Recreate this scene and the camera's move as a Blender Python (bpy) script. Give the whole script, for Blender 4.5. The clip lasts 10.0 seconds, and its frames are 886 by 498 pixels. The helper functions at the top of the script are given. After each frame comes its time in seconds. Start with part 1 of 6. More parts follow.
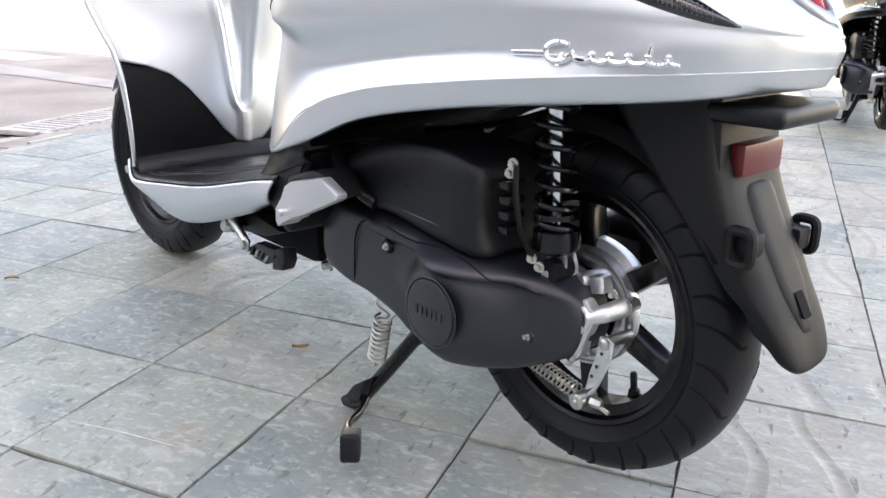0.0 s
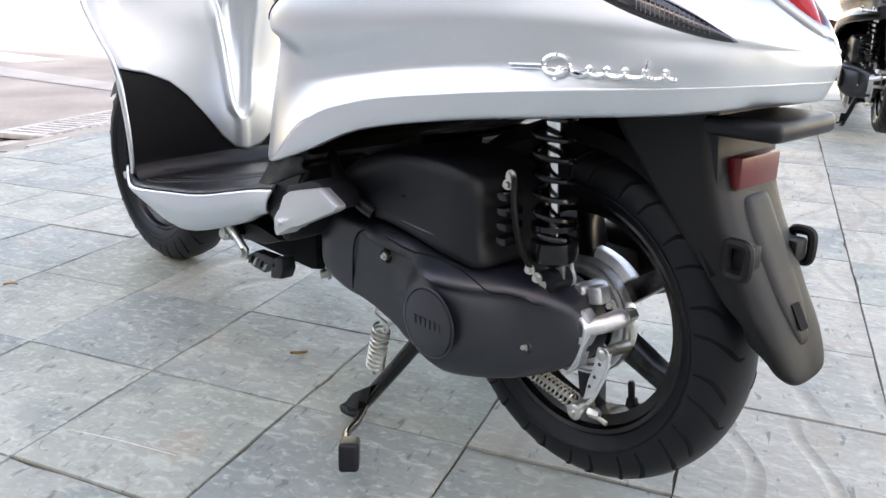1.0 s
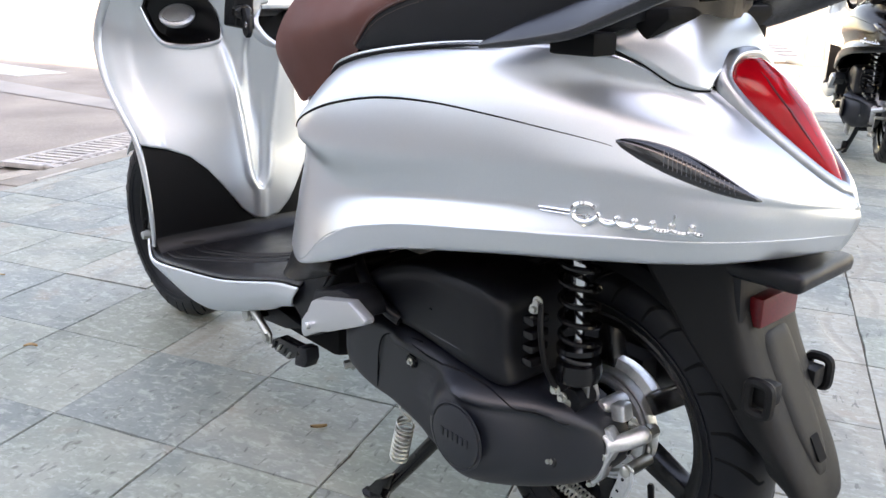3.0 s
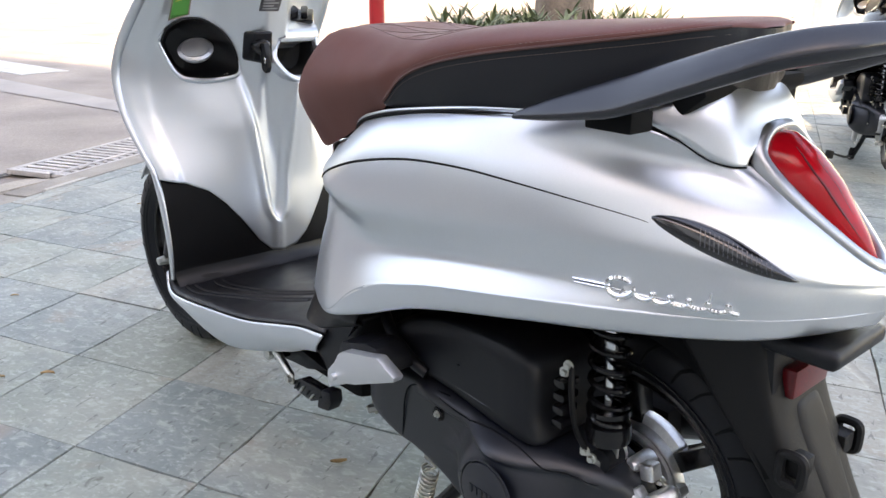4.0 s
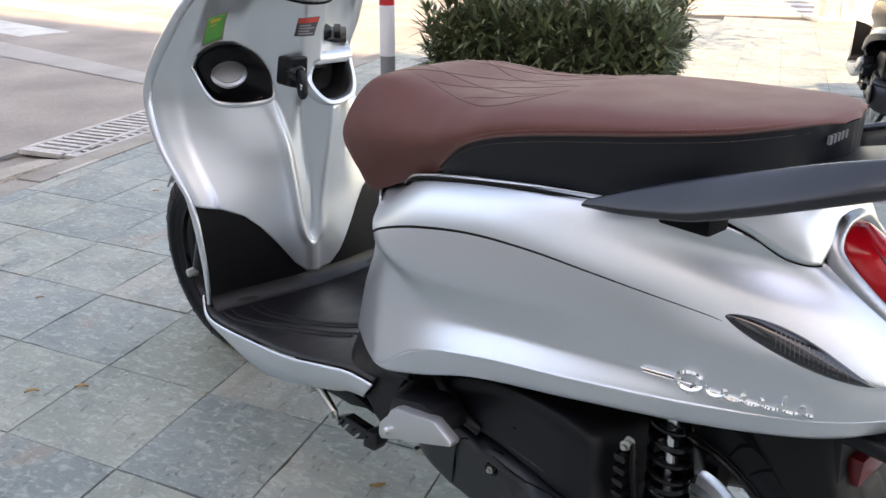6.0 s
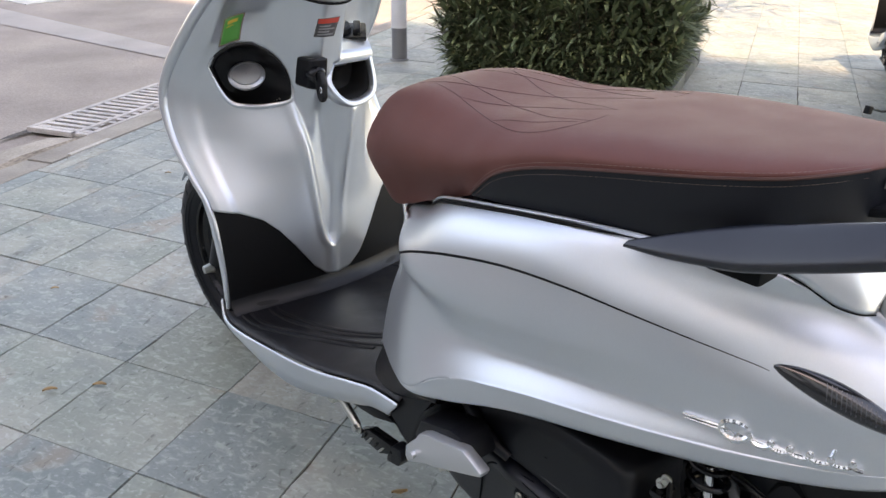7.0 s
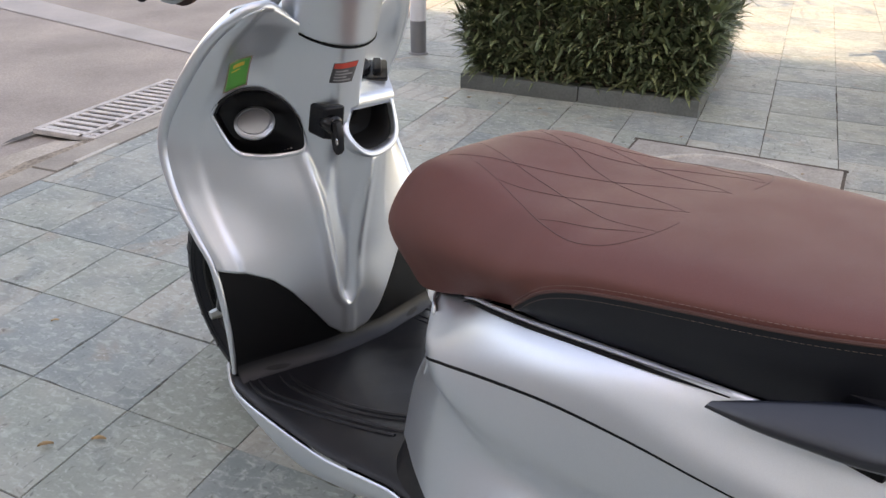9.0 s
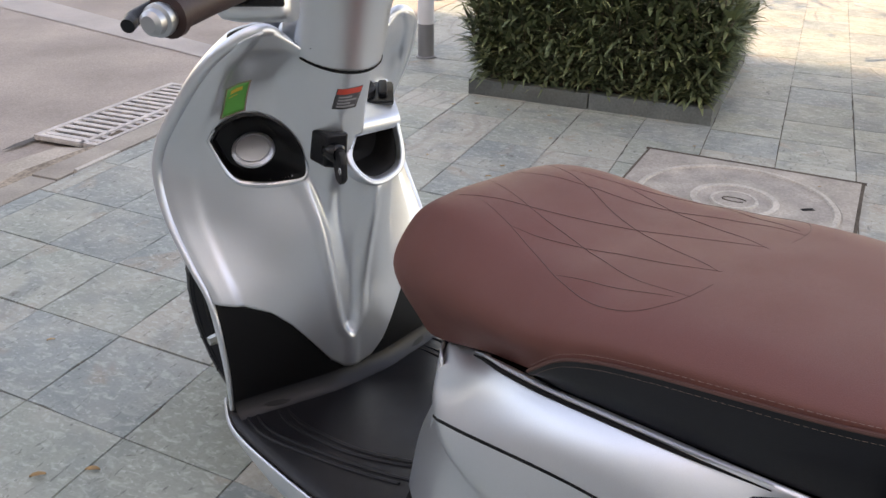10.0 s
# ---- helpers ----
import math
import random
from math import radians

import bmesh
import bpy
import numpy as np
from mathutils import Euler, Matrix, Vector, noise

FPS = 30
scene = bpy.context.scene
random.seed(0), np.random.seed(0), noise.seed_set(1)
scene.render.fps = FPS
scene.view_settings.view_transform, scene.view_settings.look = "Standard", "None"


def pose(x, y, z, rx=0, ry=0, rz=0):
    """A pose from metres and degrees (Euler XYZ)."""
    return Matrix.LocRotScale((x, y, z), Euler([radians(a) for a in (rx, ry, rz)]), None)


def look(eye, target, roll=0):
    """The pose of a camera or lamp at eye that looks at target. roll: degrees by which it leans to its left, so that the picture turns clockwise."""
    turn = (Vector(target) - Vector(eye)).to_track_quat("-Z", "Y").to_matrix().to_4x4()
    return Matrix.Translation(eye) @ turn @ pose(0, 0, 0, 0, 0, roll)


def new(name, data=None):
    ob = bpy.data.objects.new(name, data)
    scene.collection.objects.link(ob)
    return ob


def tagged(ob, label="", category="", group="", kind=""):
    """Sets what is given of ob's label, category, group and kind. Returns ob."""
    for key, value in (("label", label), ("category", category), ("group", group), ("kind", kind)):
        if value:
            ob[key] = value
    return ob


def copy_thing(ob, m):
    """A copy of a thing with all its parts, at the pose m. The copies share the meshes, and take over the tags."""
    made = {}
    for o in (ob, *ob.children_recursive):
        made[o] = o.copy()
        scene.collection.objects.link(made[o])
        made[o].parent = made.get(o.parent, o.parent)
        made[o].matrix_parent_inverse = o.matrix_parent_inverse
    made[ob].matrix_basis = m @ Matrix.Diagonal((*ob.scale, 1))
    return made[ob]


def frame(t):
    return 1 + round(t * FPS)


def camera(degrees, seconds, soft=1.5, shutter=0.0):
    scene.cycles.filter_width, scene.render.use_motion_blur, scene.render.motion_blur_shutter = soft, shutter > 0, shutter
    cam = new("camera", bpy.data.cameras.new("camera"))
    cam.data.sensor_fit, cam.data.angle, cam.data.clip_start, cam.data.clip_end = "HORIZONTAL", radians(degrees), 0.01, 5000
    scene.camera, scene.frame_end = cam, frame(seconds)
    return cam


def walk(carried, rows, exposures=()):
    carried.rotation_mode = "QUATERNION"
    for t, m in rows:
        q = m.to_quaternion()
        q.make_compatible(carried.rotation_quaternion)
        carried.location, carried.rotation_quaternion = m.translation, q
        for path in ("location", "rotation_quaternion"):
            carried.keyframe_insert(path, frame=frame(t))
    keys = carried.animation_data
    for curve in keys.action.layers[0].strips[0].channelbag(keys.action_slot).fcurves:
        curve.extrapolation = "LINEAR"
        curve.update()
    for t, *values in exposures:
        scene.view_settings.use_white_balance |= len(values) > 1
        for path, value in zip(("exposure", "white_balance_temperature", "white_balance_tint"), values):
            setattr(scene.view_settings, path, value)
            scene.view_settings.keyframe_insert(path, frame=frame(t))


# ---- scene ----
cam = camera(57.0, 10.0)
PATH = [
    (0, (0.053, 0.073, 0.613), (-0.007, 1.976, 0.001), 0.5),
    (0.5, (0.054, 0.073, 0.613), (-0.005, 1.977, 0.004), 0.6),
    (1, (0.053, 0.074, 0.625), (-0.003, 1.978, 0.014), 0.5),
    (1.5, (0.052, 0.073, 0.642), (-0.006, 1.977, 0.032), 0.5),
    (2, (0.042, 0.08, 0.673), (-0.012, 1.984, 0.062), 0.5),
    (2.5, (0.03, 0.083, 0.716), (-0.023, 1.986, 0.104), 0.5),
    (3, (0.017, 0.089, 0.768), (-0.034, 1.991, 0.151), 0.5),
    (4.5, (-0.043, 0.124, 0.884), (-0.092, 2.01, 0.221), 0.5),
    (5, (-0.066, 0.135, 0.922), (-0.111, 2.011, 0.231), 0.5),
    (5.5, (-0.079, 0.144, 0.95), (-0.122, 2.011, 0.232), 0.5),
    (7, (-0.124, 0.222, 1.041), (-0.185, 2.034, 0.198), 0.4),
    (7.5, (-0.135, 0.254, 1.06), (-0.206, 2.057, 0.196), 0.3),
    (8, (-0.149, 0.31, 1.077), (-0.227, 2.104, 0.196), 0.4),
    (8.5, (-0.154, 0.371, 1.093), (-0.244, 2.158, 0.201), 0.4),
    (9, (-0.154, 0.416, 1.113), (-0.25, 2.201, 0.216), 0.4),
    (9.5, (-0.158, 0.455, 1.123), (-0.26, 2.238, 0.222), 0.5),
    (10, (-0.162, 0.501, 1.134), (-0.273, 2.281, 0.23), 0.5),
]

from mathutils.bvhtree import BVHTree

EXPOSURES = [(0, 2.86, 10300, 22), (3, 2.72, 10150, 21.5), (5, 2.32, 9980, 20.5), (7.5, 2.20, 10150, 22), (10, 2.06, 10850, 23.5)]
walk(cam, [(t, look(eye, target, roll)) for t, eye, target, roll in PATH], EXPOSURES)

# ---------------------------------------------------------------- light
SUN_ELEV, SUN_AZ = 48.0, 257.0      # degrees; the sun stands behind the viewer, over the added tall house
world = bpy.data.worlds.new("sky")
scene.world = world
world.use_nodes = True
wn = world.node_tree
sky = wn.nodes.new("ShaderNodeTexSky")
sky.sky_type, sky.sun_disc = "NISHITA", False
sky.sun_elevation, sky.sun_rotation = radians(SUN_ELEV), radians(90 - SUN_AZ)
sky.air_density, sky.dust_density, sky.ozone_density = 1.0, 0.7, 1.0
wn.links.new(sky.outputs[0], wn.nodes["Background"].inputs[0])
wn.nodes["Background"].inputs[1].default_value = 0.15
sun = new("sun", bpy.data.lights.new("sun", "SUN"))
sun.data.energy, sun.data.angle, sun.data.color = 2.0, radians(0.6), (1.0, 0.915, 0.79)
to_sun = Vector((math.cos(radians(SUN_ELEV)) * math.cos(radians(SUN_AZ)), math.cos(radians(SUN_ELEV)) * math.sin(radians(SUN_AZ)), math.sin(radians(SUN_ELEV))))
sun.matrix_world = look(to_sun * 30, (0, 0, 0))


# ---------------------------------------------------------------- materials
def material(name, colour, rough=0.5, metal=0.0, coat=0.0, grain=0.0, grain_size=400.0, stain=0.0, stain_size=6.0, bump=0.0, bump_size=500.0,
             per_piece=0.0, spec=0.5, rough_var=0.0):
    """A principled surface with fine grain, broad stains, relief and a shade per piece."""
    m = bpy.data.materials.new(name)
    m.use_nodes = True
    t = m.node_tree
    b = t.nodes["Principled BSDF"]
    b.inputs["Roughness"].default_value, b.inputs["Metallic"].default_value = rough, metal
    b.inputs["Coat Weight"].default_value, b.inputs["Coat Roughness"].default_value = coat, 0.08
    b.inputs["Specular IOR Level"].default_value = spec
    where = t.nodes.new("ShaderNodeTexCoord").outputs["Object"]
    base = t.nodes.new("ShaderNodeRGB")
    base.outputs[0].default_value = (*colour, 1)
    out = base.outputs[0]

    def noise_at(size, detail=4.0):
        n = t.nodes.new("ShaderNodeTexNoise")
        n.inputs["Scale"].default_value, n.inputs["Detail"].default_value = size, detail
        t.links.new(where, n.inputs["Vector"])
        return n.outputs["Fac"]

    def vary(colour_out, factor, amount):
        span = t.nodes.new("ShaderNodeMapRange")
        span.inputs["From Min"].default_value, span.inputs["From Max"].default_value = 0.25, 0.75
        span.inputs["To Min"].default_value, span.inputs["To Max"].default_value = 1 - amount, 1 + amount
        t.links.new(factor, span.inputs["Value"])
        mul = t.nodes.new("ShaderNodeVectorMath")
        mul.operation = "SCALE"
        t.links.new(colour_out, mul.inputs[0])
        t.links.new(span.outputs[0], mul.inputs["Scale"])
        return mul.outputs[0]

    if grain:
        out = vary(out, noise_at(grain_size), grain)
    if stain:
        out = vary(out, noise_at(stain_size, 6.0), stain)
    if per_piece:
        out = vary(out, t.nodes.new("ShaderNodeObjectInfo").outputs["Random"], per_piece)
    if out is base.outputs[0]:
        b.inputs["Base Color"].default_value = (*colour, 1)
    else:
        t.links.new(out, b.inputs["Base Color"])
    if rough_var:
        span = t.nodes.new("ShaderNodeMapRange")
        span.inputs["From Min"].default_value, span.inputs["From Max"].default_value = 0.3, 0.7
        span.inputs["To Min"].default_value, span.inputs["To Max"].default_value = rough - rough_var, rough + rough_var
        t.links.new(noise_at(stain_size * 2.5, 5.0), span.inputs["Value"])
        t.links.new(span.outputs[0], b.inputs["Roughness"])
    if bump:
        k = t.nodes.new("ShaderNodeBump")
        k.inputs["Strength"].default_value, k.inputs["Distance"].default_value = bump, 0.001
        t.links.new(noise_at(bump_size, 3.0), k.inputs["Height"])
        t.links.new(k.outputs[0], b.inputs["Normal"])
    return m


silver = material("silver_paint", (0.745, 0.780, 0.810), 0.37, 0.95, 0.0, grain=0.05, grain_size=1500, stain=0.02)
silver_hard = material("silver_plastic", (0.68, 0.69, 0.70), 0.38, 0.8, 0.1, grain=0.05, grain_size=1500)
black = material("black_plastic", (0.0062, 0.0070, 0.0098), 0.40, spec=0.34, stain=0.12, bump=0.25, bump_size=1400, rough_var=0.05)
black_case = material("black_engine_paint", (0.0088, 0.0110, 0.0175), 0.40, spec=0.72, stain=0.1, bump=0.15, bump_size=1200)
grey_guard = material("worn_black_mudguard", (0.0061, 0.0060, 0.0066), 0.50, spec=0.31, stain=0.2, stain_size=12, bump=0.35, bump_size=1300)
gloss_black = material("gloss_black", (0.006, 0.006, 0.007), 0.22, spec=0.45)
# near-black of hidden inner parts; also paints the shade in gaps and holes
dark_void = material("dark_inner_void", (0.004, 0.004, 0.0045), 0.8, spec=0.2)
rubber = material("tyre_rubber", (0.0065, 0.0075, 0.0105), 0.42, spec=0.30, grain=0.15, grain_size=300, stain=0.2, stain_size=15, bump=0.2, bump_size=900)
floor_rubber = material("floor_mat_rubber", (0.0078, 0.0076, 0.0088), 0.38, spec=0.34, stain=0.2, stain_size=9, bump=0.3, bump_size=1000, rough_var=0.08)
leather = material("brown_vinyl", (0.158, 0.058, 0.047), 0.58, spec=0.30, grain=0.08, grain_size=900, stain=0.07, stain_size=7, bump=0.3, bump_size=1100, rough_var=0.05)
leather_black = material("black_vinyl", (0.0080, 0.0090, 0.0125), 0.42, spec=0.40, stain=0.1, bump=0.3, bump_size=1000)
leather_line = material("brown_seam", (0.092, 0.037, 0.029), 0.6)
rail_black = material("satin_black_rail", (0.011, 0.013, 0.019), 0.27, spec=0.75, bump=0.1, bump_size=1400)
kick_black = material("satin_black_kick_panel", (0.003, 0.003, 0.0035), 0.5, spec=0.22, bump=0.2, bump_size=1000)
thread = material("pale_thread", (0.25, 0.175, 0.15), 0.7)
chrome = material("chrome", (0.80, 0.81, 0.82), 0.12, 1.0)
pocket_black = material("black_pocket_plastic", (0.012, 0.012, 0.012), 0.6, spec=0.25, stain=0.1)
lid_grey = material("grey_metallic_lid", (0.50, 0.51, 0.52), 0.42, 0.9, grain=0.05, grain_size=1500)
recess_black = material("satin_black_recess", (0.006, 0.006, 0.007), 0.3, spec=0.3)
emblem_chrome = material("emblem_chrome", (0.90, 0.91, 0.92), 0.09, 1.0)
chrome_satin = material("satin_chrome", (0.50, 0.52, 0.54), 0.36, 1.0)
alloy = material("cast_aluminium", (0.80, 0.81, 0.82), 0.42, 1.0, grain=0.1, grain_size=200, bump=0.4, bump_size=500)
zinc = material("zinc_plated_steel", (0.62, 0.62, 0.58), 0.3, 1.0, stain=0.1, stain_size=40)
red_lens = material("red_lens", (0.52, 0.005, 0.012), 0.16, coat=0.12, spec=0.35, stain=0.25, stain_size=25)
red_dim = material("red_reflector", (0.13, 0.003, 0.006), 0.35, coat=0.15, grain=0.35, grain_size=350)
smoke = material("smoked_lens", (0.012, 0.012, 0.014), 0.08, coat=1.0)
lens_core = material("lens_reflector", (0.13, 0.135, 0.145), 0.3, 0.9)
green_label = material("green_label", (0.045, 0.27, 0.055), 0.45, stain=0.1)
yellow_ink = material("yellow_ink", (0.55, 0.36, 0.06), 0.5)
red_ink = material("red_ink", (0.55, 0.06, 0.04), 0.5)
grey_ink = material("grey_ink", (0.25, 0.25, 0.26), 0.5)
dark_label = material("dark_label", (0.06, 0.06, 0.065), 0.5)
grip_brown = material("brown_grip_rubber", (0.034, 0.014, 0.012), 0.5, bump=0.4, bump_size=500)
joint_mat = material("joint_dirt", (0.075, 0.060, 0.046), 0.95, grain=0.4, grain_size=120, stain=0.75, stain_size=2.6)
asphalt = material("worn_asphalt", (0.335, 0.285, 0.245), 0.85, grain=0.22, grain_size=110, stain=0.28, stain_size=1.4, bump=0.6, bump_size=160)
concrete = material("kerb_concrete", (0.33, 0.295, 0.25), 0.85, grain=0.15, grain_size=120, stain=0.22, stain_size=5, bump=0.6, bump_size=200)
white_line = material("worn_road_paint", (0.60, 0.58, 0.535), 0.75, grain=0.25, grain_size=70, stain=0.3, stain_size=3)
iron = material("painted_grate_iron", (0.52, 0.48, 0.445), 0.7, grain=0.2, grain_size=150, stain=0.3, stain_size=14)
soil = material("dry_soil", (0.10, 0.075, 0.05), 0.95, grain=0.4, grain_size=80, bump=0.8, bump_size=60)
planter_stone = material("dark_slate_kerb", (0.115, 0.13, 0.125), 0.6, grain=0.2, grain_size=90, stain=0.3, stain_size=6, bump=0.6, bump_size=120, per_piece=0.15)
leaf_mat = material("leaf_green", (0.115, 0.150, 0.080), 0.48, stain=0.5, stain_size=9)
leaf_young = material("leaf_young", (0.195, 0.230, 0.115), 0.50, stain=0.3, stain_size=9)
dead_leaf = material("dry_leaf", (0.36, 0.22, 0.10), 0.7, stain=0.3, stain_size=40)
bark = material("tree_bark", (0.26, 0.20, 0.16), 0.9, grain=0.25, grain_size=60, stain=0.3, stain_size=8, bump=1.0, bump_size=70)
post_white = material("white_post_paint", (0.72, 0.74, 0.76), 0.45, stain=0.08)
post_red = material("red_post_paint", (0.55, 0.025, 0.03), 0.4, stain=0.1)
post_grey = material("grey_post_paint", (0.20, 0.21, 0.22), 0.5, stain=0.1)
steel = material("galvanised_post", (0.55, 0.53, 0.50), 0.55, 0.4, stain=0.15, stain_size=8)
# surfaces of the unseen added houses, toned for what the silver reflects
facade = material("weathered_plaster", (0.43, 0.455, 0.49), 0.85, stain=0.08, stain_size=0.6, grain=0.05, grain_size=40)
facade_pale = material("pale_plaster", (0.68, 0.71, 0.75), 0.85, stain=0.08, stain_size=0.6, grain=0.05, grain_size=40)
unseen_base = material("dark_unseen_base", (0.16, 0.16, 0.165), 0.6, stain=0.15, stain_size=1.5, grain=0.1, grain_size=30)
facade_glass = material("window_glass", (0.05, 0.06, 0.07), 0.08, coat=0.5)
pale_panel = material("pale_blue_paint", (0.62, 0.68, 0.70), 0.3, 0.2, 0.5, stain=0.04)


def slate(name, colour, swirl):
    """Riven grey-green paving stone: cloudy tint, pale scratches, dark lichen, hammered relief."""
    m = material(name, colour, 0.55, grain=0.10, grain_size=120, per_piece=0.07, spec=0.36)
    t = m.node_tree
    b = t.nodes["Principled BSDF"]
    base = b.inputs["Base Color"].links[0].from_socket
    where = t.nodes.new("ShaderNodeTexCoord").outputs["Object"]
    spin = t.nodes.new("ShaderNodeObjectInfo")
    shift = t.nodes.new("ShaderNodeVectorMath")
    shift.operation = "MULTIPLY_ADD"
    shift.inputs[1].default_value = (1, 1, 1)
    t.links.new(where, shift.inputs[0])
    wide = t.nodes.new("ShaderNodeMapRange")
    wide.inputs["To Max"].default_value = 37.0
    t.links.new(spin.outputs["Random"], wide.inputs["Value"])
    t.links.new(wide.outputs[0], shift.inputs[2])
    place = shift.outputs[0]

    def tex(size, detail, low, high, stretch=(1, 1, 1), twist=0.0):
        g = t.nodes.new("ShaderNodeMapping")
        g.inputs["Scale"].default_value = stretch
        g.inputs["Rotation"].default_value = (0, 0, 0.5)
        t.links.new(place, g.inputs["Vector"])
        n = t.nodes.new("ShaderNodeTexNoise")
        n.inputs["Scale"].default_value, n.inputs["Detail"].default_value, n.inputs["Distortion"].default_value = size, detail, twist
        t.links.new(g.outputs[0], n.inputs["Vector"])
        r = t.nodes.new("ShaderNodeMapRange")
        r.inputs["From Min"].default_value, r.inputs["From Max"].default_value = low, high
        t.links.new(n.outputs["Fac"], r.inputs["Value"])
        return r.outputs[0]

    def mix(a, tint, fac, weight):
        w = t.nodes.new("ShaderNodeMath")
        w.operation = "MULTIPLY"
        w.inputs[1].default_value = weight
        t.links.new(fac, w.inputs[0])
        x = t.nodes.new("ShaderNodeMix")
        x.data_type = "RGBA"
        t.links.new(w.outputs[0], x.inputs["Factor"])
        t.links.new(a, x.inputs["A"])
        x.inputs["B"].default_value = (*tint, 1)
        return x.outputs["Result"]

    c = mix(base, (0.375, 0.373, 0.322), tex(3.0, 6, 0.45, 0.62), 0.60)
    c = mix(c, (0.155, 0.192, 0.185), tex(5.0, 10, 0.50, 0.66, twist=0.6), 0.60)
    c = mix(c, (0.30, 0.235, 0.175), tex(5.5, 9, 0.61, 0.70, twist=0.6), 0.55)
    c = mix(c, (0.46, 0.495, 0.45), tex(30.0, 10, 0.52, 0.66, (1, 1.8, 1), 0.8), 0.42)
    c = mix(c, (0.58, 0.61, 0.58), tex(70.0, 8, 0.58, 0.70, (1, 1.6, 1), 0.4), 0.32)
    c = mix(c, (0.065, 0.070, 0.065), tex(24.0, 6, 0.635, 0.69, (3.5, 1, 1), 0.5), 0.55)
    c = mix(c, (0.08, 0.075, 0.06), tex(30.0, 6, 0.64, 0.74, twist=1.5), 0.55)
    if swirl:
        wv = t.nodes.new("ShaderNodeTexWave")
        wv.inputs["Scale"].default_value, wv.inputs["Distortion"].default_value, wv.inputs["Detail"].default_value = 2.4, 11.0, 1.0
        wv.inputs["Detail Scale"].default_value = 0.9
        t.links.new(place, wv.inputs["Vector"])
        line = t.nodes.new("ShaderNodeMapRange")
        line.inputs["From Min"].default_value, line.inputs["From Max"].default_value = 0.14, 0.0
        t.links.new(wv.outputs["Fac"], line.inputs["Value"])
        # swirl grooves tinted darker too, adding their shade to the colour
        c = mix(c, (0.20, 0.185, 0.155), line.outputs[0], 0.28)
    t.links.new(c, b.inputs["Base Color"])
    rr = t.nodes.new("ShaderNodeMapRange")
    rr.inputs["To Min"].default_value, rr.inputs["To Max"].default_value = 0.46, 0.72
    t.links.new(tex(9.0, 5, 0.3, 0.7), rr.inputs["Value"])
    t.links.new(rr.outputs[0], b.inputs["Roughness"])
    k = t.nodes.new("ShaderNodeBump")
    k.inputs["Strength"].default_value, k.inputs["Distance"].default_value = 0.5, 0.004
    t.links.new(tex(16.0, 7, 0.2, 0.8, (1, 1.6, 1)), k.inputs["Height"])
    if swirl:
        k2 = t.nodes.new("ShaderNodeBump")
        k2.invert = True
        k2.inputs["Strength"].default_value, k2.inputs["Distance"].default_value = 0.5, 0.005
        t.links.new(line.outputs[0], k2.inputs["Height"])
        t.links.new(k.outputs[0], k2.inputs["Normal"])
        t.links.new(k2.outputs[0], b.inputs["Normal"])
    else:
        t.links.new(k.outputs[0], b.inputs["Normal"])
    return m


tile_mats = [slate("slate_blue", (0.222, 0.255, 0.242), False), slate("slate_green", (0.255, 0.283, 0.243), False), slate("slate_swirled", (0.325, 0.320, 0.276), True)]


# ---------------------------------------------------------------- mesh tools
def finish(bm, sharp=40.0):
    for f in bm.faces:
        f.smooth = True
    lim = radians(sharp)
    for e in bm.edges:
        if len(e.link_faces) == 2 and e.calc_face_angle(0.0) > lim:
            e.smooth = False
    return bm


def part(name, bm, mat, parent=None, label="", sharp=40.0, thick=0.0, bevel=0.0, smooth=True):
    """Links a bmesh as one mesh object under a thing or a part."""
    if smooth:
        finish(bm, sharp)
    me = bpy.data.meshes.new(name)
    bm.to_mesh(me)
    bm.free()
    me.materials.append(mat)
    ob = new(name, me)
    if thick:
        s = ob.modifiers.new("shell", "SOLIDIFY")
        s.thickness, s.offset = thick, 0.0
    if bevel:
        s = ob.modifiers.new("edge", "BEVEL")
        s.width, s.segments, s.limit_method, s.angle_limit = bevel, 2, "ANGLE", radians(35)
    if parent is not None:
        ob.parent = parent
    if label:
        tagged(ob, label)
    return ob


def thing(name, m, label, category, group="", kind=""):
    ob = new(name)
    ob.empty_display_size = 0.1
    ob.matrix_world = m
    return tagged(ob, label, category, group, kind)


def cat(p, n):
    """n points along a smooth line through the points p."""
    p = [Vector(q) for q in p]
    out = []
    last = len(p) - 1
    for i in range(n):
        u = i * last / (n - 1)
        k = min(int(u), last - 1)
        f = u - k
        a = p[k - 1] if k > 0 else 2 * p[0] - p[1]
        b, c = p[k], p[k + 1]
        d = p[k + 2] if k + 2 <= last else 2 * p[last] - p[last - 1]
        out.append(0.5 * (2 * b + (c - a) * f + (2 * a - 5 * b + 4 * c - d) * f * f + (3 * b - a - 3 * c + d) * f ** 3))
    return out


def sheet(rows, loop=False):
    """A bmesh of quads over rows of points; loop joins each row's end to its start."""
    bm = bmesh.new()
    v = [[bm.verts.new(q) for q in r] for r in rows]
    for a, b in zip(v, v[1:]):
        n = len(a)
        for j in range(n if loop else n - 1):
            q = (a[j], a[(j + 1) % n], b[(j + 1) % n], b[j])
            if len({tuple(round(c, 6) for c in w.co) for w in q}) > 2:
                try:
                    bm.faces.new(q)
                except ValueError:
                    pass
    bmesh.ops.remove_doubles(bm, verts=bm.verts, dist=1e-5)
    bmesh.ops.recalc_face_normals(bm, faces=bm.faces)
    return bm


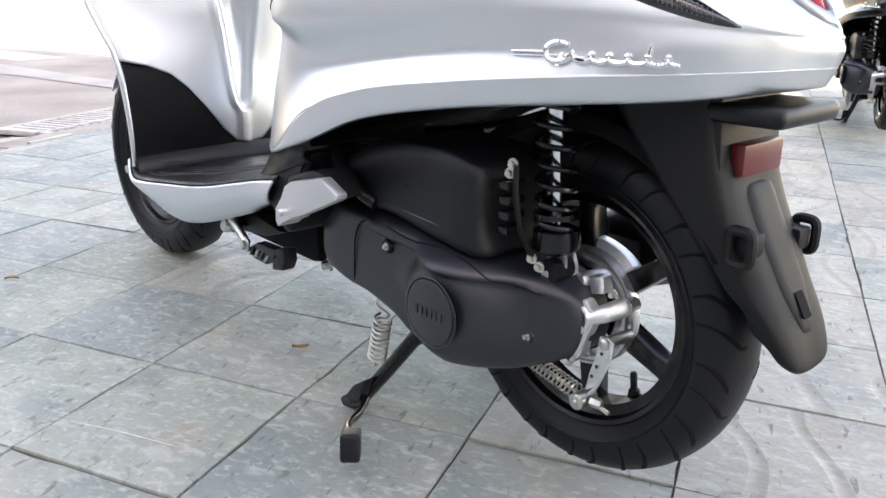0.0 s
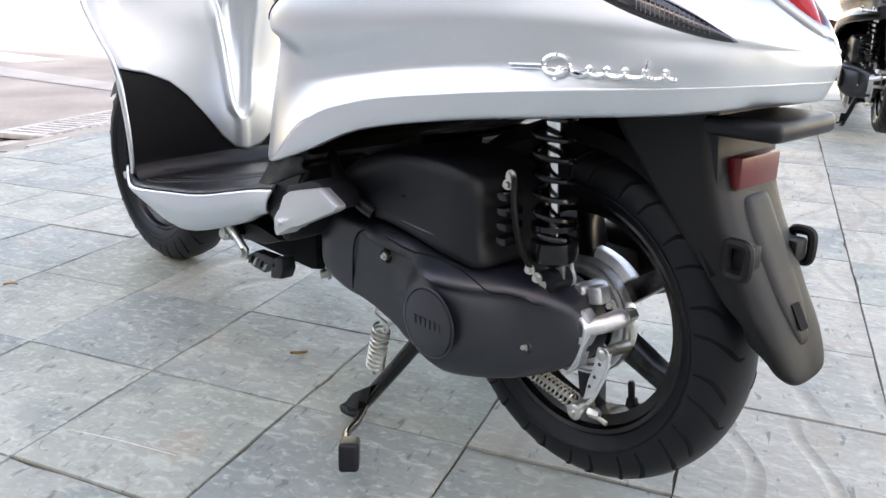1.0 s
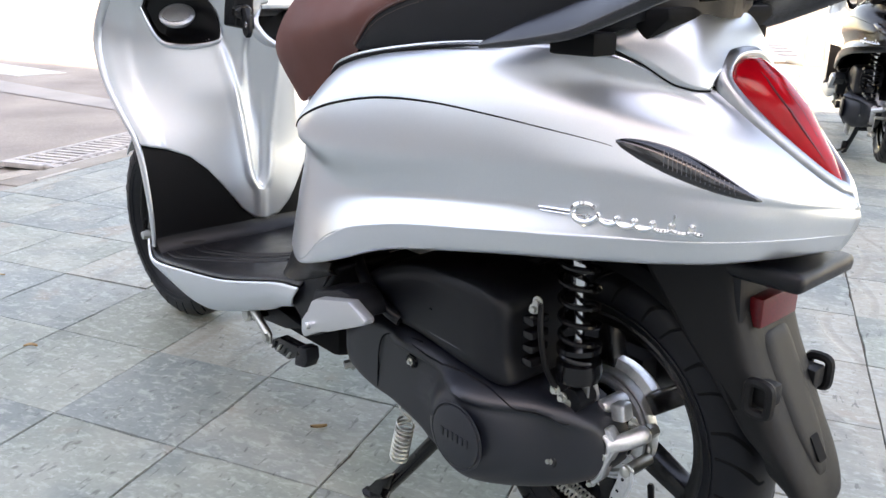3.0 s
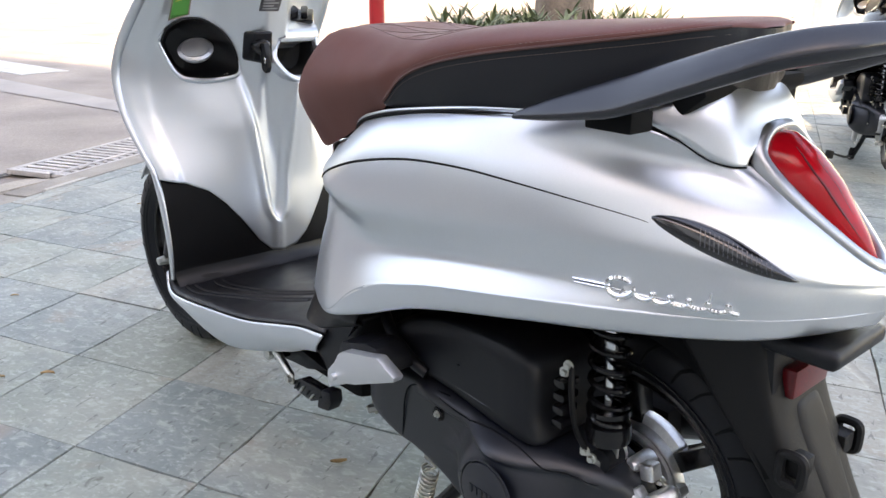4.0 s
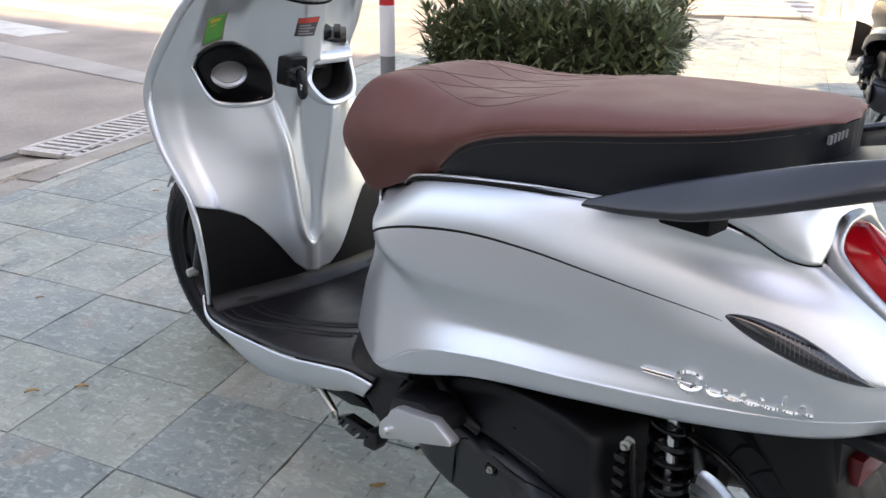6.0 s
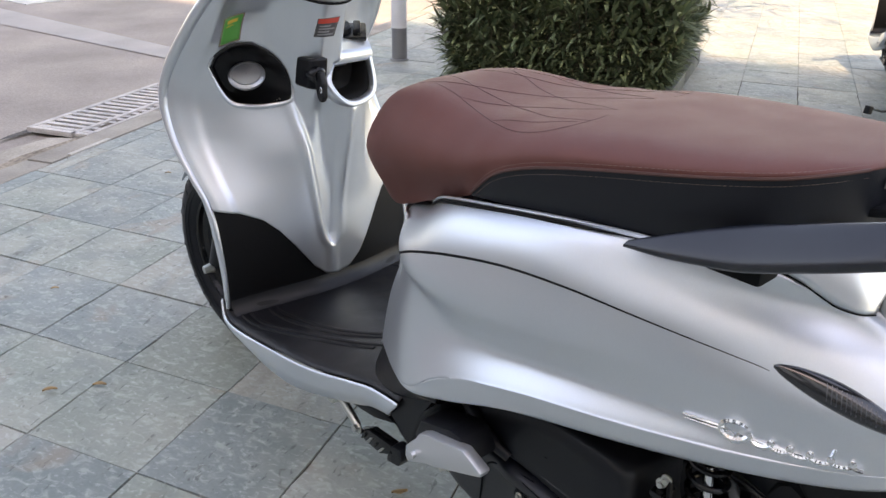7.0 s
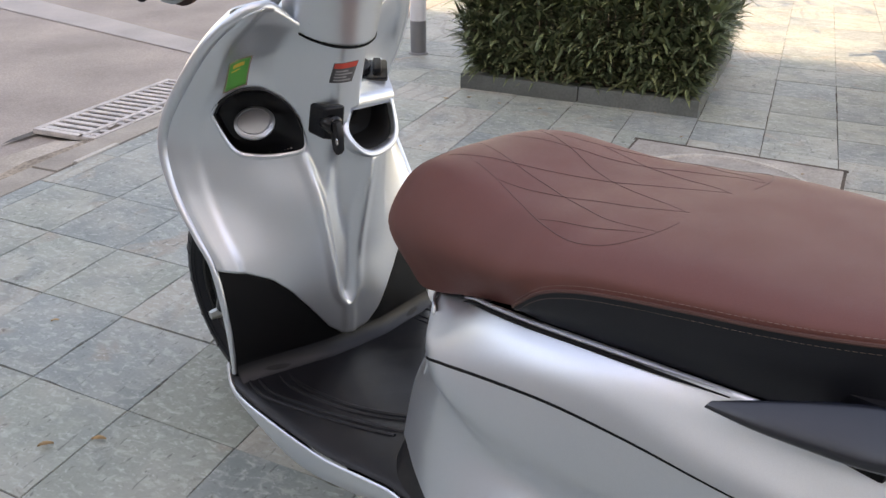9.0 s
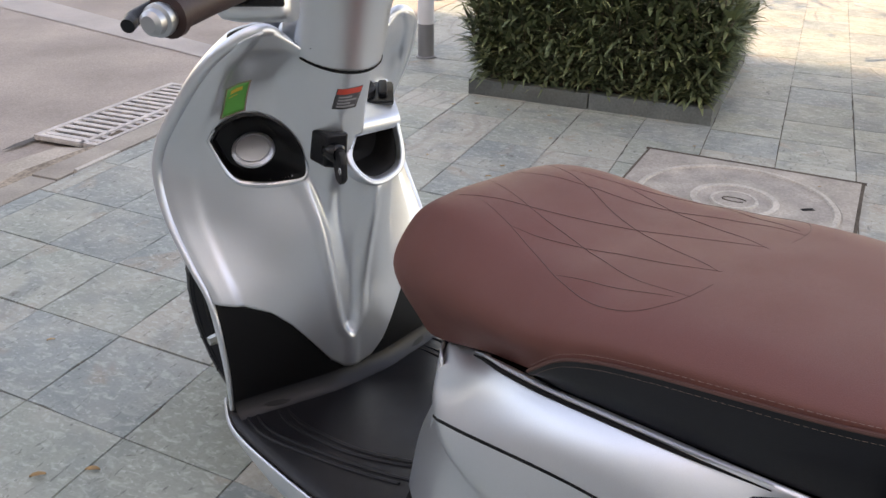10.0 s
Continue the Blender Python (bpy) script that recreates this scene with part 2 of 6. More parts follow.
def capped(rows):
    """A sheet of closed rings with both ends shut."""
    bm = sheet(rows, True)
    bm.verts.ensure_lookup_table()
    n = len(rows[0])
    bm.faces.new([bm.verts[i] for i in range(n)])
    bm.faces.new([bm.verts[len(bm.verts) - n + i] for i in range(n)])
    bmesh.ops.recalc_face_normals(bm, faces=bm.faces)
    return bm


def loft(lines, across, along):
    """A smooth sheet through lengthwise lines of control points."""
    lines = [cat(r, along) for r in lines]
    cols = [cat([r[j] for r in lines], across) for j in range(along)]
    return sheet(cols)


def flip_y(bm):
    other = bm.copy()
    bmesh.ops.transform(other, matrix=Matrix.Diagonal((1, -1, 1, 1)), verts=other.verts)
    bmesh.ops.reverse_faces(other, faces=other.faces)
    return other


def tube(path, radius, seg=10, smooth_n=0, flat=1.0, up=(0, 0, 1)):
    """A closed tube along a path; radius a number or one per point; flat squeezes it across."""
    pts = cat(path, smooth_n) if smooth_n else [Vector(p) for p in path]
    if isinstance(radius, (int, float)):
        rad = [radius] * len(pts)
    else:
        rad = [float(np.interp(i / (len(pts) - 1), np.linspace(0, 1, len(radius)), radius)) for i in range(len(pts))]
    rows = []
    side = None
    for i, p in enumerate(pts):
        d = (pts[min(i + 1, len(pts) - 1)] - pts[max(i - 1, 0)]).normalized()
        if side is None:
            ref = Vector(up) if abs(d.dot(Vector(up))) < 0.95 else Vector((1, 0, 0))
            side = d.cross(ref).normalized()
        else:
            side = (side - d * side.dot(d)).normalized()
        top = side.cross(d)
        rows.append([p + (side * math.cos(a) * flat + top * math.sin(a)) * rad[i] for a in (2 * math.pi * k / seg for k in range(seg))])
    bm = sheet(rows, True)
    for r, back in ((rows[0], True), (rows[-1], False)):
        vs = [bm.verts.new(q) for q in r]
        if (r[0] - r[seg // 2]).length > 1e-5:
            bm.faces.new(vs)
    bmesh.ops.remove_doubles(bm, verts=bm.verts, dist=1e-6)
    bmesh.ops.recalc_face_normals(bm, faces=bm.faces)
    return bm


def coil(a, b, radius, wire, turns, seg=8, steps=14):
    a, b = Vector(a), Vector(b)
    d = (b - a).normalized()
    s = d.cross(Vector((0.3, 1, 0.1))).normalized()
    u = s.cross(d)
    n = int(turns * steps)
    pts = [a + (b - a) * (i / n) + (s * math.cos(2 * math.pi * turns * i / n) + u * math.sin(2 * math.pi * turns * i / n)) * radius for i in range(n + 1)]
    return tube(pts, wire, seg)


def lathe(profile, centre, seg=64, start=0.0, stop=360.0):
    """Turns (y, r) pairs about the y axis through centre."""
    full = abs(stop - start) >= 360
    n = seg if full else seg + 1
    rows = []
    for i in range(n):
        a = radians(start + (stop - start) * i / seg)
        rows.append([Vector((centre[0] + r * math.cos(a), centre[1] + y, centre[2] + r * math.sin(a))) for y, r in profile])
    if full:
        rows.append(rows[0])
    return sheet(rows)


def slab(outline, y0, y1, edge=0.0, seg=2):
    """An outline in x and z, given thickness from y0 to y1, with bevelled edges."""
    bm = bmesh.new()
    a = [bm.verts.new((x, y0, z)) for x, z in outline]
    b = [bm.verts.new((x, y1, z)) for x, z in outline]
    n = len(a)
    bm.faces.new(a)
    bm.faces.new(list(reversed(b)))
    for i in range(n):
        bm.faces.new((a[i], b[i], b[(i + 1) % n], a[(i + 1) % n]))
    bmesh.ops.recalc_face_normals(bm, faces=bm.faces)
    if edge:
        bmesh.ops.bevel(bm, geom=bm.edges, offset=edge, segments=seg, affect="EDGES", profile=0.6)
    return bm


def cushion(outline, y0, y1, soft, n):
    """A smooth outline in x and z from y0 to y1, its outer edge rounded off."""
    ring = cat([(x, 0, z) for x, z in outline + outline[:1]], n + 1)[:-1]
    turn = sum(a.x * b.z - b.x * a.z for a, b in zip(ring, ring[1:] + ring[:1]))
    inward = []
    for i in range(n):
        d = (ring[(i + 1) % n] - ring[i - 1]).normalized()
        inward.append(Vector((-d.z, 0, d.x)) * (1 if turn > 0 else -1))
    rows = [[Vector((q.x, y0, q.z)) for q in ring]]
    for a in np.linspace(0, math.pi / 2, 6):
        rows.append([Vector((q.x + w.x * soft * (1 - math.cos(a)), y1 - soft * (1 - math.sin(a)), q.z + w.z * soft * (1 - math.cos(a)))) for q, w in zip(ring, inward)])
    return capped(rows)


def box(x0, x1, y0, y1, z0, z1, edge=0.0, seg=2):
    bm = bmesh.new()
    bmesh.ops.create_cube(bm, size=1)
    bmesh.ops.transform(bm, matrix=Matrix.Translation(((x0 + x1) / 2, (y0 + y1) / 2, (z0 + z1) / 2)) @ Matrix.Diagonal((x1 - x0, y1 - y0, z1 - z0, 1)), verts=bm.verts)
    if edge:
        bmesh.ops.bevel(bm, geom=bm.edges, offset=edge, segments=seg, affect="EDGES", profile=0.6)
    return bm


def moved(bm, m):
    bmesh.ops.transform(bm, matrix=m, verts=bm.verts)
    return bm


def join(*parts):
    bm = parts[0]
    for other in parts[1:]:
        me = bpy.data.meshes.new("tmp")
        other.to_mesh(me)
        other.free()
        bm.from_mesh(me)
        bpy.data.meshes.remove(me)
    return bm


def bolt(at, way, size, length=0.006):
    """A hexagon head with a washer, looking along way."""
    bm = bmesh.new()
    bmesh.ops.create_cone(bm, cap_ends=True, segments=6, radius1=size, radius2=size * 0.92, depth=length)
    w = bmesh.new()
    bmesh.ops.create_cone(w, cap_ends=True, segments=20, radius1=size * 1.5, radius2=size * 1.5, depth=length * 0.3)
    moved(w, Matrix.Translation((0, 0, -length * 0.5)))
    bm = join(bm, w)
    q = Vector((0, 0, 1)).rotation_difference(Vector(way)).to_matrix().to_4x4()
    return moved(bm, Matrix.Translation(at) @ q)


def lerp(x, xs, ys):
    return float(np.interp(x, xs, ys))


def ease(a, b, x):
    u = min(max((x - a) / (b - a), 0.0), 1.0)
    return u * u * (3 - 2 * u)


# ---------------------------------------------------------------- ground, road, unseen added houses
U = Vector((math.cos(radians(-22.0)), math.sin(radians(-22.0)), 0))   # along the rows of paving
V = Vector((-U.y, U.x, 0))
TILE, ORIGIN = 0.288, Vector((-0.92, 1.80, 0))
KERB_A, KERB_B = Vector((-2.203, 1.791, 0)), Vector((-0.618, 6.531, 0))   # edge of the paving along the road
ROAD_Z = -0.05


def flat(points, z, name, mat, label, category, kind="structure"):
    bm = bmesh.new()
    bm.faces.new([bm.verts.new((x, y, z)) for x, y in points])
    bmesh.ops.recalc_face_normals(bm, faces=bm.faces)
    ob = part(name, bm, mat)
    return tagged(ob, label, category, kind=kind)


KDIR = (KERB_B - KERB_A).normalized()
KOUT = Vector((-KDIR.y, KDIR.x, 0))
flat([(-400, -400), (400, -400), (400, 400), (-400, 400)], ROAD_Z - 0.01, "ground", asphalt, "wide worn grey asphalt ground reaching the horizon", "ground")


def strip(a, b, width, z0, z1, name, mat, label, category, parent=None, edge=0.006):
    """A long bar on the ground from a to b, its width to the left."""
    a, b = Vector(a), Vector(b)
    d = (b - a)
    bm = box(0, d.length, 0, width, z0, z1, edge)
    moved(bm, Matrix.Translation((a.x, a.y, 0)) @ Matrix.Rotation(math.atan2(d.y, d.x), 4, "Z"))
    ob = part(name, bm, mat, parent)
    return ob if parent is not None else tagged(ob, label, category, kind="structure")


# bed of the paving: everything on the near side of the kerb line
far_k = KERB_A + KDIR * 8.2
near_k = KERB_A - KDIR * 9.0
pave_pts = [(near_k.x, near_k.y), (far_k.x, far_k.y), (9.5, far_k.y - 0.9), (12.0, -8.0)]
pavement = flat(pave_pts, -0.004, "pavement", joint_mat, "paved footway of riven grey slate squares with dirty joints", "pavement")
strip(near_k, far_k, 0.022, -0.08, -0.010, "trim", material("gutter_joint_dirt", (0.10, 0.078, 0.056), 0.95, grain=0.4, grain_size=90, stain=0.6, stain_size=7), "dirt-filled joint between paving and kerb", "joint")
kerb = thing("kerb", Matrix.Identity(4), "low worn concrete kerb stones beside the gutter", "kerb", kind="structure")
for k in range(-8, 9):
    a = KERB_A + KDIR * (1.475 + 0.78 * k) + KOUT * 0.024
    strip(a + KDIR * 0.003, a + KDIR * 0.777, 0.128, -0.09, -0.006 - 0.002 * (k % 3), "kerb_stone", concrete, "", "", kerb)
strip(KERB_A + KDIR * 1.56 + KOUT * 0.002, KERB_A + KDIR * 1.79 + KOUT * 0.002, 0.024, -0.03, 0.004, "kerb_fillet", material("pale_mortar", (0.50, 0.47, 0.42), 0.8, grain=0.2, grain_size=120, stain=0.2, stain_size=9), "", "", kerb)
# pale gutter apron, silted strip under the grate, tarred seam along the road's edge
def gutter(points, z, name, mat, label):
    q = [KERB_A + KDIR * a + KOUT * b for a, b in points]
    return flat([(p.x, p.y) for p in q], z, name, mat, label, "gutter")


gutter([(-3.0, 0.153), (1.845, 0.153), (1.845, 0.24), (1.80, 0.36), (1.50, 0.42), (0.9, 0.47), (-3.0, 0.50)], ROAD_Z + 0.012, "gutter_apron", material("worn_gutter_concrete", (0.40, 0.35, 0.29), 0.9, grain=0.2, grain_size=80, stain=0.4, stain_size=3.5, bump=0.5, bump_size=120), "pale worn concrete gutter apron")
gutter([(1.2, 0.153), (1.9, 0.155), (3.6, 0.155), (3.6, 0.24), (2.7, 0.262), (1.86, 0.235), (1.55, 0.27), (1.2, 0.22)], ROAD_Z + 0.016, "gutter_silt", material("gutter_silt", (0.31, 0.255, 0.195), 0.95, grain=0.45, grain_size=70, stain=0.5, stain_size=6, bump=0.9, bump_size=90), "brown silt lying in the gutter")
gutter([(1.70, 0.560), (1.80, 0.536), (2.76, 0.536), (2.80, 0.545), (2.2, 0.560), (1.78, 0.578)], ROAD_Z + 0.002, "road_seam", material("dark_tar", (0.075, 0.065, 0.058), 0.8, grain=0.3, grain_size=60, stain=0.5, stain_size=8), "dark tarred seam along the grate")
strip((far_k.x, far_k.y, 0), (9.5, far_k.y - 0.9, 0), 0.12, -0.09, 0.002, "kerb", concrete, "far concrete kerb of the footway", "kerb")

# paler strip across the road, and the worn road markings
flat([(-4.6, 7.6), (-2.2, 5.75), (-1.56, 5.28), (-1.64, 5.05), (-2.05, 5.35), (-4.4, 6.95)], ROAD_Z - 0.005, "road", material("pale_road_patch", (0.41, 0.375, 0.345), 0.9, grain=0.12, grain_size=90, stain=0.15, stain_size=3), "paler strip across the worn road", "road")
for k in range(7):
    a = Vector((-7.4 + 0.55 * k, 10.0 + 1.05 * k, 0))
    d = Vector((0.80, -0.60, 0)).normalized()
    tagged(strip(a, a + d * 4.2, 0.45, ROAD_Z - 0.012, ROAD_Z - 0.004, "road_marking", white_line, "", "", edge=0.0), "worn white painted stripe of a road crossing", "road marking", "stripes of the left crossing", "structure")
for k in range(8):
    a = Vector((1.4 + 0.1 * k, 10.1 + 0.62 * k, 0))
    tagged(strip(a, a + Vector((3.4, -0.35, 0)), 0.30, ROAD_Z - 0.012, ROAD_Z - 0.004, "road_marking", white_line, "", "", edge=0.0), "white painted stripe of a zebra crossing in sunlight", "road marking", "stripes of the far crossing", "structure")


# two unseen added houses: a tall one behind the viewer, whose shade covers the near paving, and a lower one across the
# road that blocks low sky
def build_unseen_house(facing, dist, x0, x1, storeys, plaster, label):
    n = Vector((math.cos(radians(facing)), math.sin(radians(facing)), 0))
    h = thing("house", Matrix.Translation(n * -dist) @ Matrix.Rotation(radians(facing - 90.0), 4, "Z"), label, "house", kind="structure")
    top = 3.2 * storeys + 1.0
    # pale wall brightens high reflections, dark base dims low ones
    part("wall", box(x0, x1, -6, 0, 3.9, top), plaster, h, "cool plaster wall of an unseen added house")
    part("ground_floor_wall", box(x0, x1, -6, -0.01, -0.06, 3.9), unseen_base, h, "dark ground floor of an unseen added house")
    part("roof", box(x0 - 0.4, x1 + 0.4, -6.3, 0.4, top, top + 0.36, 0.05), concrete, h, "flat concrete roof edge of an unseen added house")
    for i in range(int((x1 - x0) / 4)):
        for k in range(storeys):
            part("window", box(x0 + 1.4 + 4 * i, x0 + 3.1 + 4 * i, -0.05, 0.06, 1.0 + 3.2 * k, 3.1 + 3.2 * k, 0.02), facade_glass, h)
    return h


build_unseen_house(60.0, 10.0, -12.0, 30.0, 5, facade_pale, "unseen pale house over a dark ground floor, added to shade the paving")
# added out of view, keeps bright low sky off the silver side panel
build_unseen_house(0.0, 15.2, -14.5, 2.5, 1, facade, "unseen lower grey house across the road, added to block low sky")

# ---------------------------------------------------------------- the scooter
# its own frame: x forward, y to its left, z up, from the ground under the rear axle
SCOOTER_AT = Matrix.Translation((0.260, 0.979, 0)) @ Matrix.Rotation(radians(133.2), 4, "Z")


def both(name, bm, mat, parent, label="", **kw):
    """A part on the left and its mirror image on the right."""
    other = flip_y(bm)
    return part(name, bm, mat, parent, label, **kw), part(name, other, mat, parent, label, **kw)


def build_wheel(s, name, c, radius, half, rim_r, label):
    w = new(name)
    w.parent = s
    w.empty_display_size = 0.05
    tagged(w, label)
    k = half / 0.056
    prof = [(-0.040 * k, rim_r), (-0.050 * k, rim_r + 0.014), (-0.056 * k, radius - 0.042), (-0.051 * k, radius - 0.020), (-0.036 * k, radius - 0.007), (-0.018 * k, radius - 0.0015),
            (0, radius)]
    prof = prof + [(-y, r) for y, r in reversed(prof[:-1])]
    dense = [(q.x, q.y) for q in cat([(y, r, 0) for y, r in prof], 31)]
    part("tyre", lathe(dense, c, 96), rubber, w, "black rubber tyre with curved tread grooves")
    # curved tread grooves, drawn as dark tubes in place of shaded cuts
    cuts = []
    n = 15
    for i in range(n):
        for sgn in (1, -1):
            a0 = 2 * math.pi * (i + (0.5 if sgn < 0 else 0)) / n
            for kind in (0, 1):
                pts = []
                for u in np.linspace(0, 1, 11):
                    f = 1.0 - (0.74 if kind == 0 else 0.46) * u
                    r = radius - lerp(f, [0, 0.32, 0.64, 0.91, 1.0], [0, 0.0015, 0.007, 0.020, 0.038])
                    a = a0 + 0.205 * kind + 0.20 * u - 0.10 * max(0.0, u - 0.75) * (2.2 if kind == 0 else 0) + (0.05 * (1 - u) ** 4 if kind else 0)
                    pts.append((c[0] + (r - 0.0020) * math.cos(a), c[1] + sgn * half * f * 0.992, c[2] + (r - 0.0020) * math.sin(a)))
                cuts.append(tube(pts, [0.0018, 0.0040, 0.0042, 0.0026], 6))
    for cut in cuts:
        part("tread_groove", cut, dark_void, w)
    # the wall's raised rings
    rings = [tube([(c[0] + r * math.cos(a), c[1] + sgn * yy, c[2] + r * math.sin(a)) for a in np.linspace(0, 2 * math.pi, 73)], 0.0009, 5)
             for r, yy in ((rim_r + 0.020, half * 0.955), (radius - 0.047, half * 1.003)) for sgn in (1, -1)]
    for ring in rings:
        part("sidewall_ring", ring, rubber, w)
    rim = lathe([(-0.041 * k, rim_r + 0.004), (-0.044 * k, rim_r), (-0.041 * k, rim_r - 0.005), (-0.030 * k, rim_r - 0.008), (-0.022 * k, rim_r - 0.020), (0.022 * k, rim_r - 0.020),
                 (0.030 * k, rim_r - 0.008), (0.041 * k, rim_r - 0.005), (0.044 * k, rim_r), (0.041 * k, rim_r + 0.004)], c, 96)
    part("rim", rim, gloss_black, w, "gloss black cast alloy rim")
    hub = lathe([(-0.05, 0.0), (-0.05, 0.030), (-0.03, 0.042), (0.03, 0.055), (0.035, 0.0)], c, 40)
    part("hub", hub, gloss_black, w)
    if "rear" in name:
        drum = lathe([(-0.020, 0.060), (-0.014, 0.078), (-0.004, 0.084), (0.006, 0.083), (0.010, 0.076), (0.012, 0.060)], c, 20, 80, 136)
        part("drum_casting", drum, alloy, w, "bright cast rib of the brake drum", thick=0.003)
    for i in range(6):
        a = radians(60 * i + 24)
        sp = slab([(0.030, -0.013), (rim_r - 0.014, -0.010), (rim_r - 0.012, 0.012), (0.030, 0.017)], -0.014, 0.014, 0.004)
        moved(sp, Matrix.Translation(c) @ Matrix.Rotation(-a, 4, "Y"))
        part("spoke", sp, gloss_black, w)
    return w


def build_tail(s):
    """Silver side panels, rear panel, tail lamp, indicators, emblem strokes."""
    lines = [
        [(-0.160, 0.004, 0.532), (-0.130, 0.045, 0.526), (-0.085, 0.090, 0.518), (0.005, 0.140, 0.509), (0.120, 0.178, 0.497), (0.250, 0.200, 0.473), (0.350, 0.208, 0.437), (0.425, 0.205, 0.411), (0.500, 0.176, 0.392), (0.585, 0.130, 0.380)],
        [(-0.175, 0.000, 0.528), (-0.143, 0.056, 0.523), (-0.095, 0.109, 0.516), (0.000, 0.160, 0.507), (0.120, 0.200, 0.494), (0.250, 0.222, 0.470), (0.350, 0.2295, 0.433), (0.425, 0.227, 0.407), (0.500, 0.196, 0.389), (0.590, 0.148, 0.377)],
        [(-0.184, 0.000, 0.544), (-0.150, 0.061, 0.541), (-0.099, 0.116, 0.537), (-0.005, 0.167, 0.530), (0.115, 0.204, 0.518), (0.245, 0.226, 0.498), (0.355, 0.232, 0.463), (0.430, 0.2265, 0.412), (0.503, 0.1955, 0.394), (0.591, 0.147, 0.383)],
        [(-0.185, 0.000, 0.547), (-0.151, 0.0605, 0.545), (-0.100, 0.1155, 0.5415), (-0.005, 0.1655, 0.535), (0.115, 0.202, 0.523), (0.245, 0.2235, 0.504), (0.355, 0.2295, 0.469), (0.433, 0.225, 0.420), (0.505, 0.1945, 0.402), (0.591, 0.146, 0.391)],
        [(-0.189, 0.000, 0.560), (-0.152, 0.062, 0.562), (-0.102, 0.117, 0.561), (-0.005, 0.159, 0.554), (0.115, 0.188, 0.546), (0.245, 0.205, 0.530), (0.360, 0.2085, 0.508), (0.447, 0.205, 0.482), (0.518, 0.176, 0.470), (0.590, 0.129, 0.460)],
        [(-0.187, 0.000, 0.568), (-0.150, 0.0650, 0.574), (-0.099, 0.1150, 0.579), (-0.005, 0.1575, 0.580), (0.115, 0.1900, 0.574), (0.245, 0.2085, 0.556), (0.360, 0.2085, 0.534), (0.443, 0.1990, 0.548), (0.498, 0.1710, 0.553), (0.556, 0.1220, 0.548)],
        [(-0.183, 0.000, 0.577), (-0.146, 0.068, 0.586), (-0.095, 0.112, 0.597), (-0.005, 0.155, 0.604), (0.115, 0.193, 0.600), (0.245, 0.217, 0.588), (0.355, 0.226, 0.576), (0.440, 0.215, 0.574), (0.500, 0.181, 0.571), (0.556, 0.128, 0.566)],
        [(-0.150, 0.022, 0.604), (-0.117, 0.064, 0.622), (-0.070, 0.098, 0.635), (0.005, 0.140, 0.643), (0.110, 0.182, 0.646), (0.235, 0.207, 0.647), (0.350, 0.217, 0.632), (0.432, 0.212, 0.607), (0.494, 0.184, 0.594), (0.552, 0.132, 0.588)],
        [(-0.105, 0.042, 0.643), (-0.075, 0.068, 0.656), (-0.040, 0.086, 0.664), (0.015, 0.118, 0.675), (0.110, 0.160, 0.682), (0.230, 0.190, 0.684), (0.340, 0.197, 0.670), (0.425, 0.186, 0.645), (0.486, 0.158, 0.620), (0.548, 0.122, 0.607)],
        [(-0.060, 0.052, 0.671), (-0.042, 0.071, 0.679), (-0.015, 0.096, 0.690), (0.030, 0.122, 0.706), (0.110, 0.146, 0.711), (0.220, 0.165, 0.705), (0.330, 0.172, 0.690), (0.418, 0.160, 0.668), (0.482, 0.132, 0.634), (0.545, 0.105, 0.614)],
    ]
    bm = loft(lines, 65, 91)
    hull = BVHTree.FromBMesh(bm)
    both("side_panel", bm, silver, s, "satin silver painted rear side panel", thick=0.003, sharp=70)

    # raised lip of the panel along the foot of the seat, with a dark groove below it
    lip = [(0.135, 0.158, 0.7125), (0.220, 0.172, 0.7060), (0.330, 0.179, 0.6910), (0.400, 0.172, 0.6760), (0.445, 0.158, 0.6610), (0.482, 0.140, 0.6400)]
    both("panel_lip", tube(lip, [0.0008, 0.0022, 0.0024, 0.0022, 0.0008], 8, 50), silver, s)
    both("panel_seam", tube([(x, y + 0.0022, z - 0.0040) for x, y, z in lip], [0.0006, 0.0024, 0.0026, 0.0024, 0.0006], 6, 50), dark_void, s)
    # dark seam under the seat's shoulder
    seam = [hull.find_nearest(q)[0] + Vector((0, 0.0014, 0.0004)) for q in cat([(-0.009, 0.147, 0.621), (0.005, 0.153, 0.6245), (0.058, 0.170, 0.632), (0.124, 0.189, 0.6405), (0.198, 0.203, 0.646), (0.279, 0.214, 0.6435), (0.364, 0.219, 0.628), (0.430, 0.212, 0.606), (0.482, 0.198, 0.582)], 121)]
    both("panel_seam", tube(seam, [0.0004, 0.0007, 0.0013, 0.0018, 0.0018], 6), dark_void, s)
    tail_seam = [hull.ray_cast(Vector((-0.5, 0.030 + 0.012 * u, 0.532 + 0.040 * u)), Vector((1, 0, 0)))[0] + Vector((-0.0004, 0, 0)) for u in np.linspace(0, 1, 9)]
    both("panel_seam", tube(tail_seam, 0.0008, 5), dark_void, s)
    # rear panel between grab rail and tail lamp
    rows = []
    for x, zc, ye, ze in ((0.075, 0.758, 0.131, 0.7150), (0.030, 0.758, 0.1205, 0.7120), (-0.009, 0.755, 0.1038, 0.6940), (-0.035, 0.736, 0.0882, 0.6768), (-0.050, 0.709, 0.0775, 0.6730), (-0.0585, 0.697, 0.0655, 0.6725)):
        d = zc - ze
        half = [(x, 0, zc), (x, ye * 0.40, zc - 0.03 * d), (x, ye * 0.66, zc - d * 0.18), (x, ye * 0.88, ze + d * 0.48), (x, ye, ze)]
